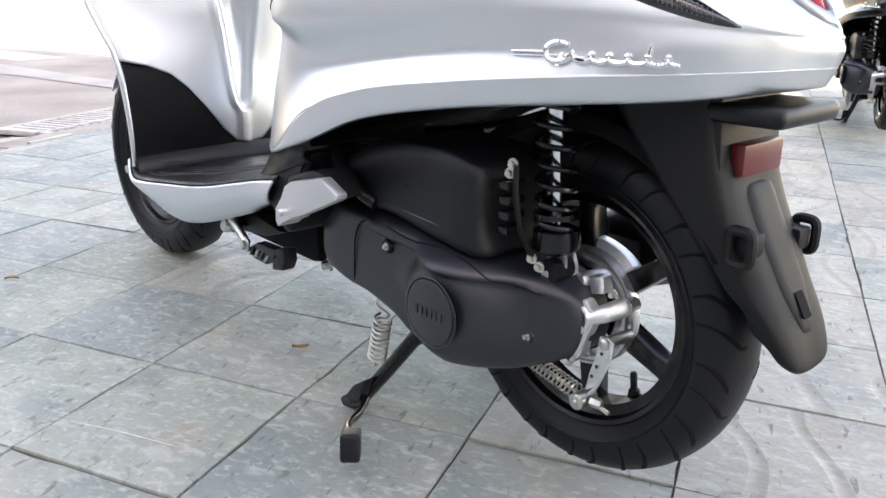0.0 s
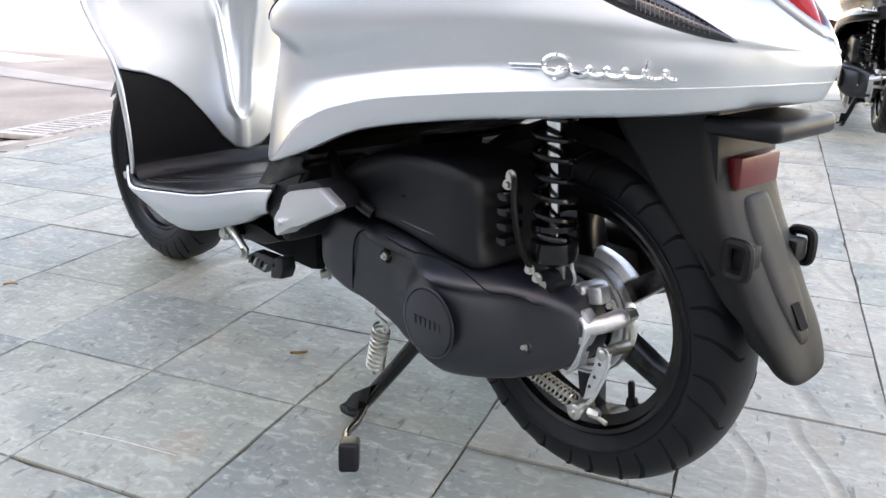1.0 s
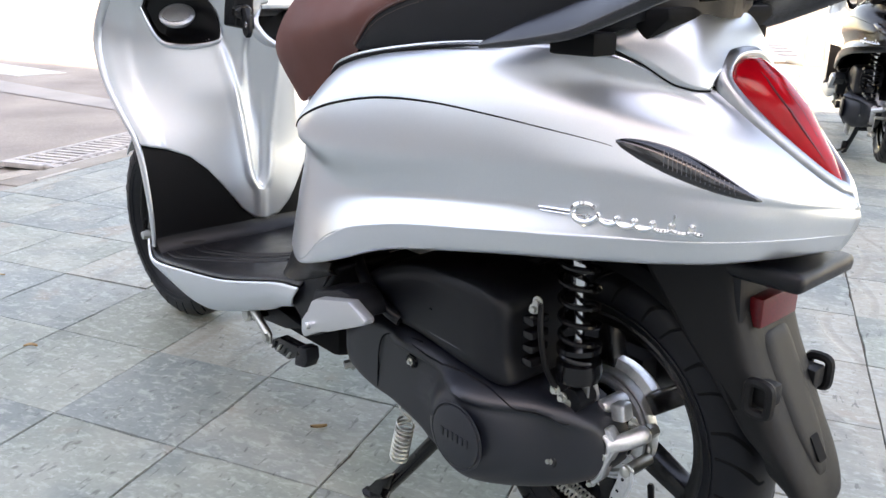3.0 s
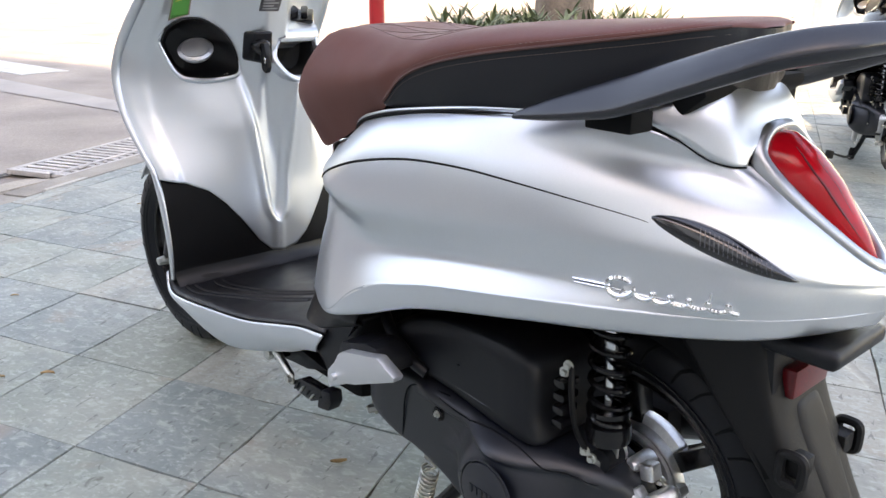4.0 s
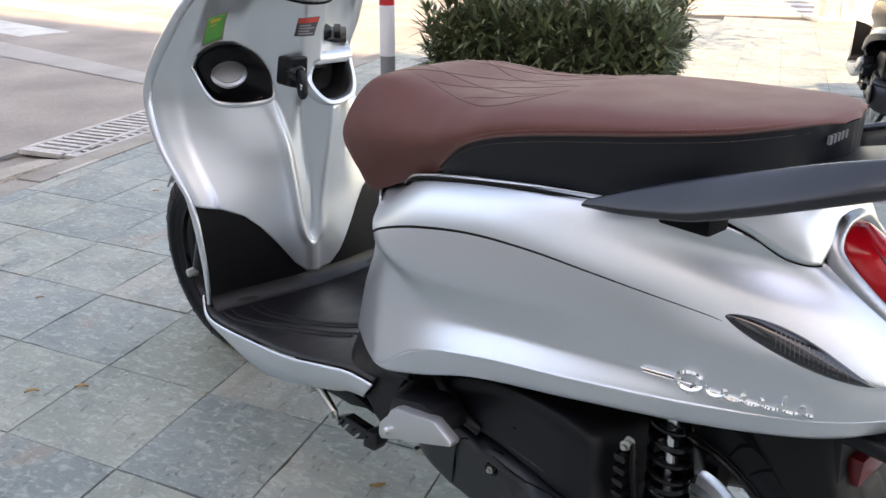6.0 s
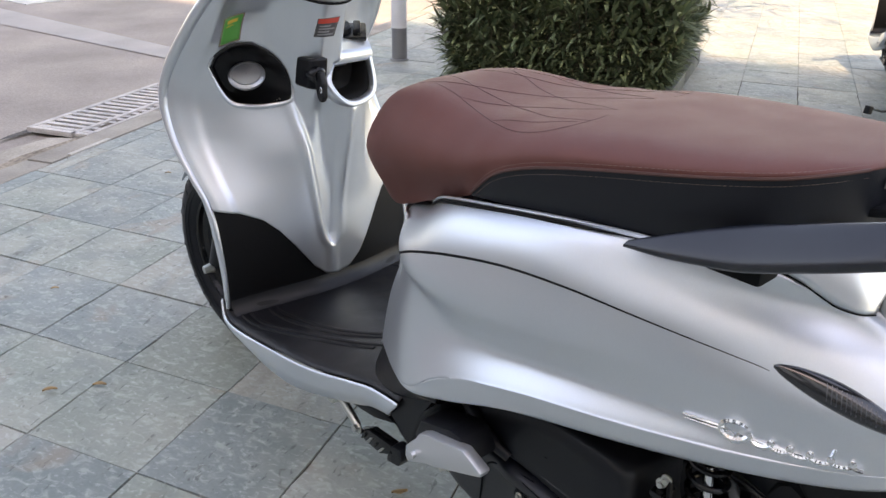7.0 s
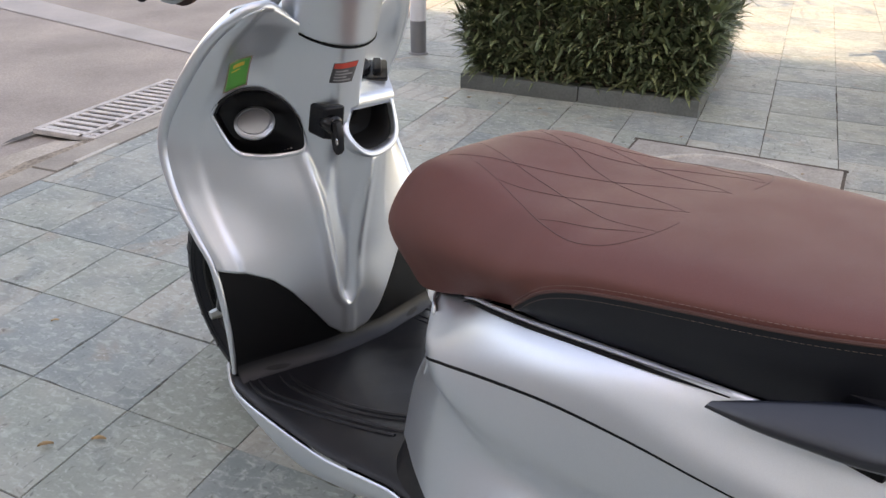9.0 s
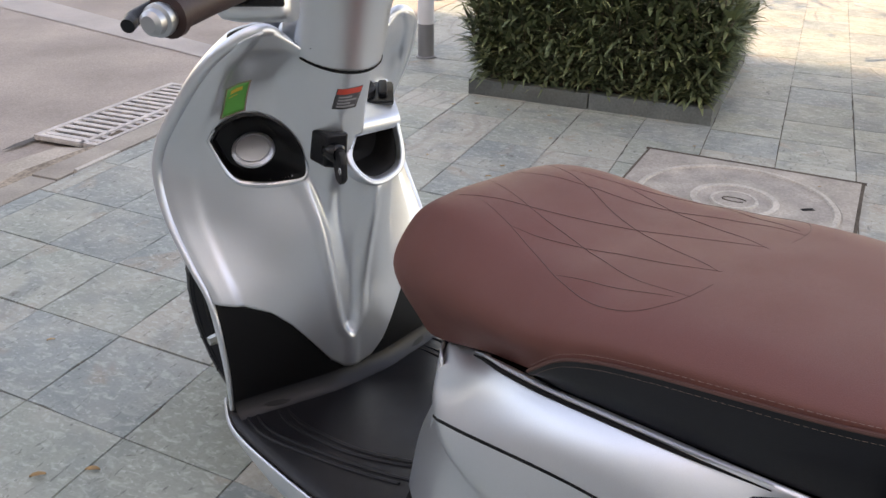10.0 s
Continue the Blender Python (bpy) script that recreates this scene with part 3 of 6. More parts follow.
        rows.append([(a, -b, c) for a, b, c in reversed(half[1:])] + half)
    part("rear_panel", loft(rows, 21, 33), silver, s, "silver panel above the tail lamp", thick=0.002, sharp=70)
    edge = [(0.030, 0.1208, 0.7126), (0.008, 0.1125, 0.7028), (-0.009, 0.1044, 0.6940), (-0.023, 0.0958, 0.6835), (-0.035, 0.0890, 0.6768), (-0.050, 0.0783, 0.6728), (-0.0590, 0.0662, 0.6722)]
    both("panel_seam", tube(edge, 0.0009, 6, 24), dark_void, s)
    # tail lamp
    lamp = new("tail_lamp")
    lamp.parent = s
    tagged(lamp, "wedge-shaped red tail lamp in a bright frame")
    rim_l = cat([(-0.056, 0.000, 0.7015), (-0.056, 0.018, 0.6985), (-0.059, 0.035, 0.687), (-0.066, 0.042, 0.675), (-0.088, 0.040, 0.6545), (-0.120, 0.029, 0.626), (-0.150, 0.015, 0.601), (-0.168, 0.000, 0.587)], 49)
    rows = []
    for i in range(0, 49):
        e = rim_l[i]
        t = i / 48
        cx = lerp(t, [0, 0.15, 0.35, 0.55, 0.8, 1], [-0.058, -0.070, -0.096, -0.124, -0.156, -0.170])
        cz = lerp(t, [0, 0.15, 0.35, 0.55, 0.8, 1], [0.7015, 0.700, 0.683, 0.656, 0.612, 0.588])
        row = []
        for u in np.linspace(-1, 1, 21):
            w = 1 - abs(u) ** 2.4
            row.append((e.x + (cx - e.x) * w, e.y * u * 0.94, e.z + (cz - e.z) * w))
        rows.append(row)
    part("lens", sheet(rows), red_lens, lamp, "glossy red lens", thick=0.002, sharp=75)
    ring = [q + Vector((-0.002, 0.004 if q.y > 0.003 else 0, 0.001)) for q in rim_l]
    ring = ring + [Vector((q.x, -q.y, q.z)) for q in reversed(ring[1:-1])]
    mid_p = sum(ring, Vector()) / len(ring)
    out = Vector((-0.62, 0, 0.78))
    band = []
    for grow, lift in ((-0.003, -0.004), (-0.001, 0.005), (0.002, 0.007), (0.009, 0.005), (0.0125, 0.001), (0.0135, -0.007)):
        row = []
        for q in ring:
            d = q - mid_p
            d = (d - out * d.dot(out)).normalized()
            row.append(q + d * grow + out * lift)
        band.append(row)
    part("lamp_frame", sheet(band, True), chrome_satin, lamp, "bright satin frame", sharp=75)
    for off, r in ((0.5, 0.0016), (0.2, 0.0009), (-0.2, 0.0009), (-0.5, 0.0016)):
        rib = [Vector(q[10 + int(round(10 * off))]) + Vector((-0.0002, 0, 0.0002)) for q in rows[8:44]]
        part("lens_rib", tube(rib, [0.0003, r, r, 0.0003], 6), red_dim, lamp)
    # indicators
    def ind_at(u, w):
        """A point of the lens: u along it, w across."""
        a = 0.0128 * math.sin(math.pi * u ** 0.9) ** 0.7
        x, z = -0.009 - 0.126 * u + 0.33 * a * w, 0.6255 - 0.045 * u + 0.004 * math.sin(math.pi * u) + 0.94 * a * w
        return hull.ray_cast(Vector((x, 0.5, z)), Vector((0, -1, 0)))[0], Vector((-0.42, 0.82, 0.38)).normalized() * (1 - w * w) * math.sin(math.pi * u) ** 0.6
    ind = []
    for u in np.linspace(0.004, 0.996, 25):
        row = []
        for w in np.linspace(-1, 1, 11):
            at, out = ind_at(u, w)
            row.append(at + out * 0.0045 + Vector((-0.0004, 0.0010, 0.0004)))
        ind.append(row)
    lenses = both("indicator_lamp", sheet(ind), smoke, s, "smoked clear indicator lens", sharp=80, thick=0.001)
    for k, u in enumerate(np.linspace(0.36, 0.84, 16)):
        pts = []
        for w in (-0.62, 0.0, 0.62):
            at, out = ind_at(u, w)
            pts.append(at + out * 0.0049 + Vector((-0.0004, 0.0012, 0.0004)))
        rib = tube(pts, 0.0006, 5)
        part("indicator_rib", flip_y(rib), lens_core, lenses[1])
        part("indicator_rib", rib, lens_core, lenses[0])
    # chrome script on the flank, kept as plain strokes
    def flank(x, z):
        hit = hull.ray_cast(Vector((x, 0.5, z)), Vector((0, -1, 0)))[0]
        return hit + Vector((-0.0012, 0.0036, 0.0006))
    strokes = [tube([flank(0.055 - 0.040 * u, 0.5535 + 0.001 * u) for u in np.linspace(0, 1, 8)], [0.0012, 0.0016, 0.0016], 6, flat=1.6),
               tube([flank(0.053 - 0.034 * u, 0.5500 + 0.001 * u) for u in np.linspace(0, 1, 8)], [0.0008, 0.0011, 0.0011], 6, flat=1.6),
               tube([flank(0.006 - 0.0130 * math.cos(a), 0.5545 + 0.0092 * math.sin(a)) for a in np.linspace(0.7, 6.6, 28)], [0.0022, 0.0034, 0.0026, 0.0034, 0.0022], 6),
               tube([flank(0.001 + 0.004 * math.sin(2 * u), 0.5535 - 0.0120 * u) for u in np.linspace(0, 1, 8)], [0.0026, 0.0018], 6),
               tube([flank(-0.010 - 0.088 * u + 0.0046 * math.sin(2 * math.pi * 5.5 * u), 0.5505 + 0.0040 * math.cos(2 * math.pi * 5.5 * u)) for u in np.linspace(0, 1, 150)], 0.0026, 6),
               tube([flank(-0.0735 - 0.002 * u, 0.5480 + 0.0160 * u) for u in np.linspace(0, 1, 6)], [0.0026, 0.0018], 6),
               tube([flank(0.020 - 0.115 * u, 0.5520 - 0.0050 * u) for u in np.linspace(0, 1, 14)], [0.0010, 0.0016, 0.0012], 6)]
    both("emblem", join(*strokes), emblem_chrome, s, "chrome script emblem drawn as plain strokes")


def build_seat(s):
    xs = [-0.029, -0.023, -0.004, 0.028, 0.073, 0.12, 0.18, 0.24, 0.29, 0.33, 0.365, 0.40, 0.45, 0.50, 0.55, 0.60, 0.640, 0.668, 0.686]
    wid = [0.035, 0.060, 0.090, 0.118, 0.138, 0.152, 0.164, 0.173, 0.178, 0.181, 0.180, 0.178, 0.173, 0.168, 0.161, 0.149, 0.132, 0.107, 0.070]
    seam = [0.800, 0.801, 0.798, 0.792, 0.785, 0.778, 0.769, 0.758, 0.745, 0.727, 0.696, 0.676, 0.656, 0.634, 0.612, 0.596, 0.606, 0.626, 0.645]
    low = [0.735, 0.728, 0.722, 0.716, 0.713, 0.711, 0.708, 0.703, 0.698, 0.693, 0.689, 0.676, 0.656, 0.634, 0.612, 0.596, 0.606, 0.626, 0.645]
    mid = [0.804, 0.806, 0.808, 0.807, 0.804, 0.801, 0.798, 0.794, 0.789, 0.783, 0.778, 0.774, 0.773, 0.776, 0.777, 0.769, 0.745, 0.708, 0.672]
    rows, under = [], []
    for x, w, zs, zl, zc in zip(xs, wid, seam, low, mid):
        d = zc - zs
        half = [(x, 0, zc), (x, w * 0.45, zc - 0.04 * d), (x, w * 0.78, zc - 0.18 * d), (x, w * 0.97, zc - 0.55 * d), (x, w, zs)]
        if x > 0.36:
            tuck = lerp(x, [0.36, 0.40, 0.50, 0.60], [0.97, 0.89, 0.80, 0.75])
            half = [(x, 0, zc), (x, w * 0.42, zc - 0.01 * d), (x, w * 0.76, zc - 0.10 * d), (x, w * 1.00, zc - 0.50 * d), (x, w * tuck, zs)]
        rows.append(half)
        under.append([(x, w, zs), (x, w * 0.995, zs + (zl - zs) * 0.5), (x, w * 0.955, zl)])
    # the nose closes in a rounded end
    rows.append([(0.694, 0, 0.655), (0.694, 0.020, 0.654), (0.694, 0.034, 0.650), (0.693, 0.038, 0.646), (0.692, 0.030, 0.644)])
    rows.append([(0.695, 0, 0.650), (0.695, 0.004, 0.650), (0.695, 0.006, 0.649), (0.695, 0.006, 0.649), (0.695, 0.004, 0.648)])
    whole = [[(a, -b, c) for a, b, c in reversed(h[1:])] + h for h in rows]
    seat = new("seat")
    seat.parent = s
    tagged(seat, "long two-tone seat with a brown vinyl top and black sides")
    # pinch the rear end shut
    back = [(-0.0360, q[1] * 0.5, 0.799 + (q[2] - 0.799) * 0.3) for q in whole[0]]
    cover = sheet([cat([r[j] for r in [cat(w, 49) for w in [back] + whole]], 90) for j in range(49)])
    skin = BVHTree.FromBMesh(cover)
    part("seat_cover", cover, leather, seat, "brown grained vinyl cover", sharp=80)
    sides = [[(-0.0365, 0.0, 0.799), (-0.0375, 0.0, 0.765), (-0.036, 0.0, 0.738)], [(-0.0345, 0.018, 0.799), (-0.0355, 0.018, 0.765), (-0.034, 0.018, 0.738)]] + [u for u in under if u[0][0] < 0.367]
    left = sheet([cat([r[j] for r in [cat(u, 9) for u in sides]], 70) for j in range(9)])
    both("seat_side", left, leather_black, seat, "black vinyl side panel", sharp=80)
    part("seat_base", slab([(-0.028, 0.738), (0.0, 0.714), (0.2, 0.704), (0.34, 0.688), (0.45, 0.655), (0.55, 0.614), (0.61, 0.602), (0.66, 0.640), (0.3, 0.72), (-0.026, 0.75)], -0.10, 0.10, 0.006), dark_void, seat)
    line = cat([(x, w * 1.0 + 0.0012, z + 0.001) for x, w, z in zip(xs[1:11], wid[1:11], seam[1:11])], 80)
    both("piping", tube(line, 0.0018, 6), leather_line, seat)
    dashes = []
    fine = cat([(x, w * 0.995 + 0.001, z + 0.0065) for x, w, z in zip(xs[1:11], wid[1:11], seam[1:11])], 260)
    fine2 = cat([(x, w * 1.0 + 0.0008, z - 0.0065) for x, w, z in zip(xs[1:11], wid[1:11], seam[1:11])], 260)
    for f in (fine, fine2):
        for i in range(0, 257, 3):
            dashes.append(tube([f[i], f[i + 2]], 0.00022 if f is fine else 0.00018, 4))
    both("stitching", join(*dashes), thread, seat, "pale dotted stitching")
    # quilting lines on the rider's part
    def over(x, y):
        w, zs, zc = lerp(x, xs, wid), lerp(x, xs, seam), lerp(x, xs, mid)
        f = min(abs(y) / w, 1)
        g = lerp(f, [0, 0.42, 0.76, 0.97, 1], [0, 0.015, 0.11, 0.50, 1.0])
        hit = skin.ray_cast(Vector((x, y, 1.2)), Vector((0, 0, -1)))[0]
        return hit if hit is not None else Vector((x, y, zc - (zc - zs) * g))
    quilt = []
    for sgn in (1, -1):
        for line in (((0.600, 0.020), (0.549, 0.035), (0.490, 0.050), (0.438, 0.061), (0.387, 0.076), (0.342, 0.090), (0.306, 0.096), (0.265, 0.094)),
                     ((0.487, 0.090), (0.454, 0.085), (0.424, 0.077), (0.368, 0.061), (0.311, 0.049), (0.273, 0.037)),
                     ((0.387, 0.127), (0.349, 0.120), (0.311, 0.113), (0.277, 0.103)),
                     ((0.590, 0.074), (0.562, 0.066), (0.529, 0.055), (0.490, 0.041), (0.450, 0.022), (0.411, 0.006), (0.356, -0.014), (0.303, -0.029), (0.276, -0.038)),
                     ((0.557, 0.071), (0.492, 0.089), (0.426, 0.113), (0.379, 0.132), (0.341, 0.143), (0.309, 0.145), (0.286, 0.137), (0.272, 0.114), (0.266, 0.088), (0.265, 0.064))):
            quilt.append([over(q.x, sgn * q.y) for q in cat([(x, y, 0) for x, y in line], 30)])
    quilt = [tube(q, [0.0003, 0.00055, 0.00055, 0.0003], 5) for q in quilt]
    for q in quilt:
        part("quilting_line", q, leather_line, seat)
    # plain bars where small pale writing stands on the black side
    for i in range(5):
        x, y = -0.0325 - 0.0007 * i, 0.0370 - 0.0064 * i
        turn = Matrix.Translation((x, y, 0.7855 + 0.0008 * i)) @ Matrix.Rotation(radians(84), 4, "Z")
        part("seat_letter_bar", moved(box(-0.0011, 0.0022, -0.0022, 0.0012, -0.0042, 0.0042), turn), grey_ink, seat)


def build_grab_rail(s):
    rail = new("grab_rail")
    rail.parent = s
    tagged(rail, "black wing-shaped grab rail round the seat's rear")
    # a flat wing that leans in: its outer lower edge and its inner upper edge
    low = cat([(0.142, 0.184, 0.7060), (0.100, 0.185, 0.7105), (0.062, 0.183, 0.7160), (0.020, 0.181, 0.7238), (-0.030, 0.181, 0.7420), (-0.075, 0.180, 0.7600), (-0.125, 0.170, 0.7790), (-0.170, 0.135, 0.7900), (-0.195, 0.075, 0.7950), (-0.202, 0.0, 0.7960)], 60)
    high = cat([(0.138, 0.179, 0.7125), (0.100, 0.166, 0.7285), (0.060, 0.153, 0.7440), (0.025, 0.147, 0.7565), (-0.030, 0.147, 0.7755), (-0.080, 0.145, 0.7920), (-0.130, 0.135, 0.8050), (-0.165, 0.105, 0.8110), (-0.183, 0.060, 0.8140), (-0.188, 0.0, 0.8150)], 60)
    rows = []
    for i in range(60):
        mid_p, up = (low[i] + high[i]) / 2, (high[i] - low[i]) / 2
        d = (low[min(i + 1, 59)] - low[max(i - 1, 0)]).normalized()
        out = d.cross(up).normalized()
        th = lerp(i / 59, [0, 0.1, 0.3, 1], [0.003, 0.006, 0.0085, 0.010])
        rows.append([mid_p + up * math.copysign(abs(math.sin(a)) ** 0.75, math.sin(a)) + out * th * math.copysign(abs(math.cos(a)) ** 0.7, math.cos(a)) for a in np.linspace(0, 2 * math.pi, 33)[:-1]])
    both("rail_arm", capped(rows), rail_black, rail, sharp=60)
    both("rail_mount", box(0.010, 0.066, 0.126, 0.162, 0.704, 0.726, 0.004), dark_void, rail)
    rim = [(0.075, 0.132, 0.728), (0.035, 0.126, 0.728), (0.010, 0.112, 0.732), (-0.008, 0.085, 0.740), (-0.024, 0.045, 0.745), (-0.033, 0.0, 0.747)]
    rim = cat(rim + [(x, -y, z) for x, y, z in reversed(rim[:-1])], 49)
    part("rail_base", sheet([rim, [q + Vector((0.001, 0, 0.014)) for q in rim], [Vector((q.x * 0.85 + 0.010, q.y * 0.9, q.z + 0.018)) for q in rim], [Vector((0.06, q.y * 0.3, 0.765)) for q in rim]]), black, rail, "black base plate under the rail", thick=0.002, sharp=60)
    part("rail_plate", slab([(-0.185, 0.812), (-0.09, 0.780), (-0.02, 0.762), (-0.02, 0.752), (-0.09, 0.770), (-0.185, 0.803)], -0.050, 0.050, 0.004), black, rail)


def build_mudguard(s):
    guard = new("rear_mudguard")
    guard.parent = s
    tagged(guard, "matt black plastic rear mudguard")
    rows = []
    for z, xf, xr, w in ((0.515, 0.015, -0.098, 0.066), (0.485, -0.004, -0.106, 0.066), (0.450, -0.034, -0.115, 0.066), (0.410, -0.068, -0.130, 0.065), (0.366, -0.108, -0.153, 0.062),
                         (0.330, -0.134, -0.172, 0.058), (0.300, -0.148, -0.188, 0.054), (0.275, -0.155, -0.199, 0.050), (0.256, -0.159, -0.205, 0.046), (0.250, -0.161, -0.203, 0.043)):
        half = [(xr, 0, z), (xr, w * 0.45, z), (xr + 0.003, w * 0.74, z), (xr + 0.012, w * 0.94, z), (xr + (xf - xr) * 0.55, w, z), (xf, w * 1.01, z)]
        low = 1 - ease(0.255, 0.34, z)
        half = [(x, y, h + low * (0.010 * (y / w) ** 2 + 0.028 * ease(xr, xf, x))) for x, y, h in half]
        rows.append([(a, -b, c) for a, b, c in reversed(half[1:])] + half)
    part("guard_blade", loft(rows, 51, 55), grey_guard, guard, thick=0.004, sharp=60)
    ridge = []
    for z, xr, w, up in ((0.432, -0.121, 0.020, 0.000), (0.424, -0.125, 0.027, 0.006), (0.400, -0.135, 0.030, 0.008), (0.366, -0.153, 0.029, 0.008), (0.330, -0.172, 0.026, 0.008), (0.308, -0.184, 0.020, 0.007), (0.292, -0.192, 0.013, 0.005), (0.282, -0.1965, 0.006, 0.000)):
        ridge.append([(xr - up * (1 - abs(u) ** 5) + 0.001, w * u, z) for u in np.linspace(-1, 1, 17)])
    part("guard_ridge", loft(ridge, 33, 25), grey_guard, guard, sharp=60)
    # notch drawn as a dark slab, its shade given by colour
    part("guard_notch", slab([(-0.165, 0.334), (-0.1825, 0.326), (-0.1955, 0.303), (-0.180, 0.306)], -0.006, 0.009), dark_void, guard)
    # lashing loops on both flanks
    for y, x, z in ((0.060, -0.148, 0.377), (-0.062, -0.148, 0.366)):
        ring = [(x + 0.012 * math.copysign(abs(math.cos(a)) ** 0.5, math.cos(a)), y + (0.006 if y > 0 else -0.006), z + 0.017 * math.copysign(abs(math.sin(a)) ** 0.5, math.sin(a))) for a in np.linspace(0, 2 * math.pi, 25)]
        part("loop", tube(ring, 0.0055, 8), grey_guard, guard)
        part("loop_arm", box(x - 0.010, x + 0.035, min(y, y * 0.6), max(y, y * 0.6), z - 0.012, z + 0.012, 0.004), grey_guard, guard)
    ref = part("rear_reflector", box(-0.128, -0.112, -0.036, 0.040, 0.438, 0.470, 0.003), red_dim, guard, "dark red reflector")
    part("plate_bracket", box(-0.172, -0.055, -0.056, 0.062, 0.491, 0.511, 0.009, 3), black, guard, "black number-plate bracket")
    part("guard_root", slab([(0.03, 0.52), (-0.108, 0.52), (-0.116, 0.43), (-0.095, 0.42), (-0.04, 0.46)], -0.058, 0.058, 0.006), black, guard)
    # inner mudguard over the tyre
    part("inner_guard", lathe([(-0.064, 0.222), (-0.056, 0.238), (0, 0.244), (0.056, 0.238), (0.064, 0.222)], (0.070, 0, 0.242), 40, 25, 150), dark_void, guard, thick=0.004)


def build_engine(s):
    eng = new("engine_unit")
    eng.parent = s
    tagged(eng, "black swing-arm engine unit with round cover plate")
    out = [(0.443, 0.290), (0.439, 0.244), (0.390, 0.223), (0.336, 0.217), (0.273, 0.200), (0.238, 0.183), (0.176, 0.170), (0.112, 0.173), (0.060, 0.190), (0.020, 0.214), (0.004, 0.245),
           (0.012, 0.280), (0.042, 0.302), (0.085, 0.312), (0.160, 0.324), (0.259, 0.335), (0.330, 0.338), (0.400, 0.330)]
    ring = cat([(x, 0, z) for x, z in out + out[:1]], 109)[:-1]
    c = Vector((0.19, 0, 0.262))

    def depth(x, z, k):
        base = lerp(x, [-0.04, 0.02, 0.08, 0.15, 0.27, 0.36, 0.44], [0.108, 0.118, 0.140, 0.164, 0.168, 0.170, 0.172])
        d = math.hypot(x - 0.148, (z - 0.252) * 1.05)
        base += 0.036 * (1 - ease(0.042, 0.092, d))
        # a long shoulder along the top edge
        base += 0.011 * ease(-0.004, 0.006, z - lerp(x, [0.0, 0.06, 0.16, 0.30], [0.272, 0.291, 0.304, 0.312])) * ease(0.0, 0.05, x) * (1 - ease(0.28, 0.33, x))
        if k > 0.80:
            u = (k - 0.80) / 0.20
            base -= 0.030 * (1 - math.sqrt(max(0.0, 1 - u * u)))
        return base
    rows = []
    for k in (0.02, 0.1, 0.2, 0.3, 0.4, 0.46, 0.52, 0.58, 0.63, 0.68, 0.72, 0.76, 0.80, 0.84, 0.88, 0.92, 0.95, 0.975, 0.99, 1.0):
        rows.append([Vector(((q := c.lerp(p, k)).x, depth(q.x, q.z, k), q.z)) for p in ring])
    rows.append([Vector((p.x, 0.055, p.z)) for p in ring])
    cover = sheet(rows, True)
    case = BVHTree.FromBMesh(cover)
    part("case_cover", cover, black_case, eng, "satin black belt-drive cover", sharp=50)
    seam = [(0.346, 0.169, 0.232), (0.342, 0.171, 0.262), (0.337, 0.172, 0.296), (0.325, 0.171, 0.318), (0.290, 0.171, 0.329), (0.250, 0.168, 0.332)]
    part("case_seam", tube(seam, 0.0012, 6, 30), dark_void, eng)
    # dark line along the crease under the top shoulder, painting its shade
    crease = [case.find_nearest(Vector(q))[0] for q in cat([(0.262, 0.175, 0.326), (0.230, 0.175, 0.321), (0.200, 0.172, 0.317), (0.142, 0.168, 0.306), (0.080, 0.160, 0.298), (0.024, 0.145, 0.290)], 40)]
    part("case_seam", tube(crease, [0.0006, 0.0014, 0.0014, 0.0010, 0.0004], 6), dark_void, eng)
    cap = lathe([(0.0, 0.0005), (0.0, 0.036), (-0.0015, 0.0395), (-0.006, 0.0405)], (0.148, 0.2055, 0.254), 48)
    badge = part("cover_badge", cap, black_case, eng, "round black cover badge")
    part("badge_ring", tube([(0.148 + 0.0425 * math.cos(a), 0.2022, 0.254 + 0.0425 * math.sin(a)) for a in np.linspace(0, 2 * math.pi, 49)], 0.0012, 6), black_case, eng)
    bars = [box(0.148 + 0.0085 * (i - 2.5) - 0.0028, 0.148 + 0.0085 * (i - 2.5) + 0.0028, 0.2055, 0.2068, 0.249, 0.260, 0.0005) for i in range(6)]
    part("badge_relief", moved(join(*bars), Matrix.Translation((0, 0, 0))), black_case, badge)
    for x, y, z in ((0.270, 0.1735, 0.298), (0.061, 0.133, 0.233)):
        part("cover_bolt", bolt((x, y + 0.001, z), (0, 1, 0), 0.0034, 0.004), zinc, eng)
        part("bolt_well", lathe([(0.0005, 0.0075), (0.0015, 0.009), (-0.002, 0.0105)], (x, y - 0.003, z), 24), gloss_black, eng)
    # air box
    out = [(0.395, 0.372), (0.365, 0.398), (0.320, 0.420), (0.258, 0.436), (0.174, 0.440), (0.127, 0.431), (0.111, 0.411), (0.109, 0.360), (0.104, 0.322), (0.153, 0.322), (0.259, 0.338), (0.350, 0.345)]
    ring = cat([(x, 0, z) for x, z in out + out[:1]], 85)[:-1]
    c = Vector((0.23, 0, 0.385))
    rows = []
    for k in (0.02, 0.3, 0.6, 0.75, 0.84, 0.88, 0.92, 0.955, 0.98, 1.0):
        u = max(0.0, (k - 0.88) / 0.12)
        step = -0.004 * ease(0.80, 0.86, k)
        rows.append([Vector(((q := c.lerp(p, k)).x, 0.172 + step - 0.020 * (1 - math.sqrt(max(0.0, 1 - u * u))), q.z)) for p in ring])
    rows.append([Vector((p.x, 0.060, p.z)) for p in ring])
    air = part("air_box", sheet(rows, True), black, eng, "matt black air box", sharp=50)
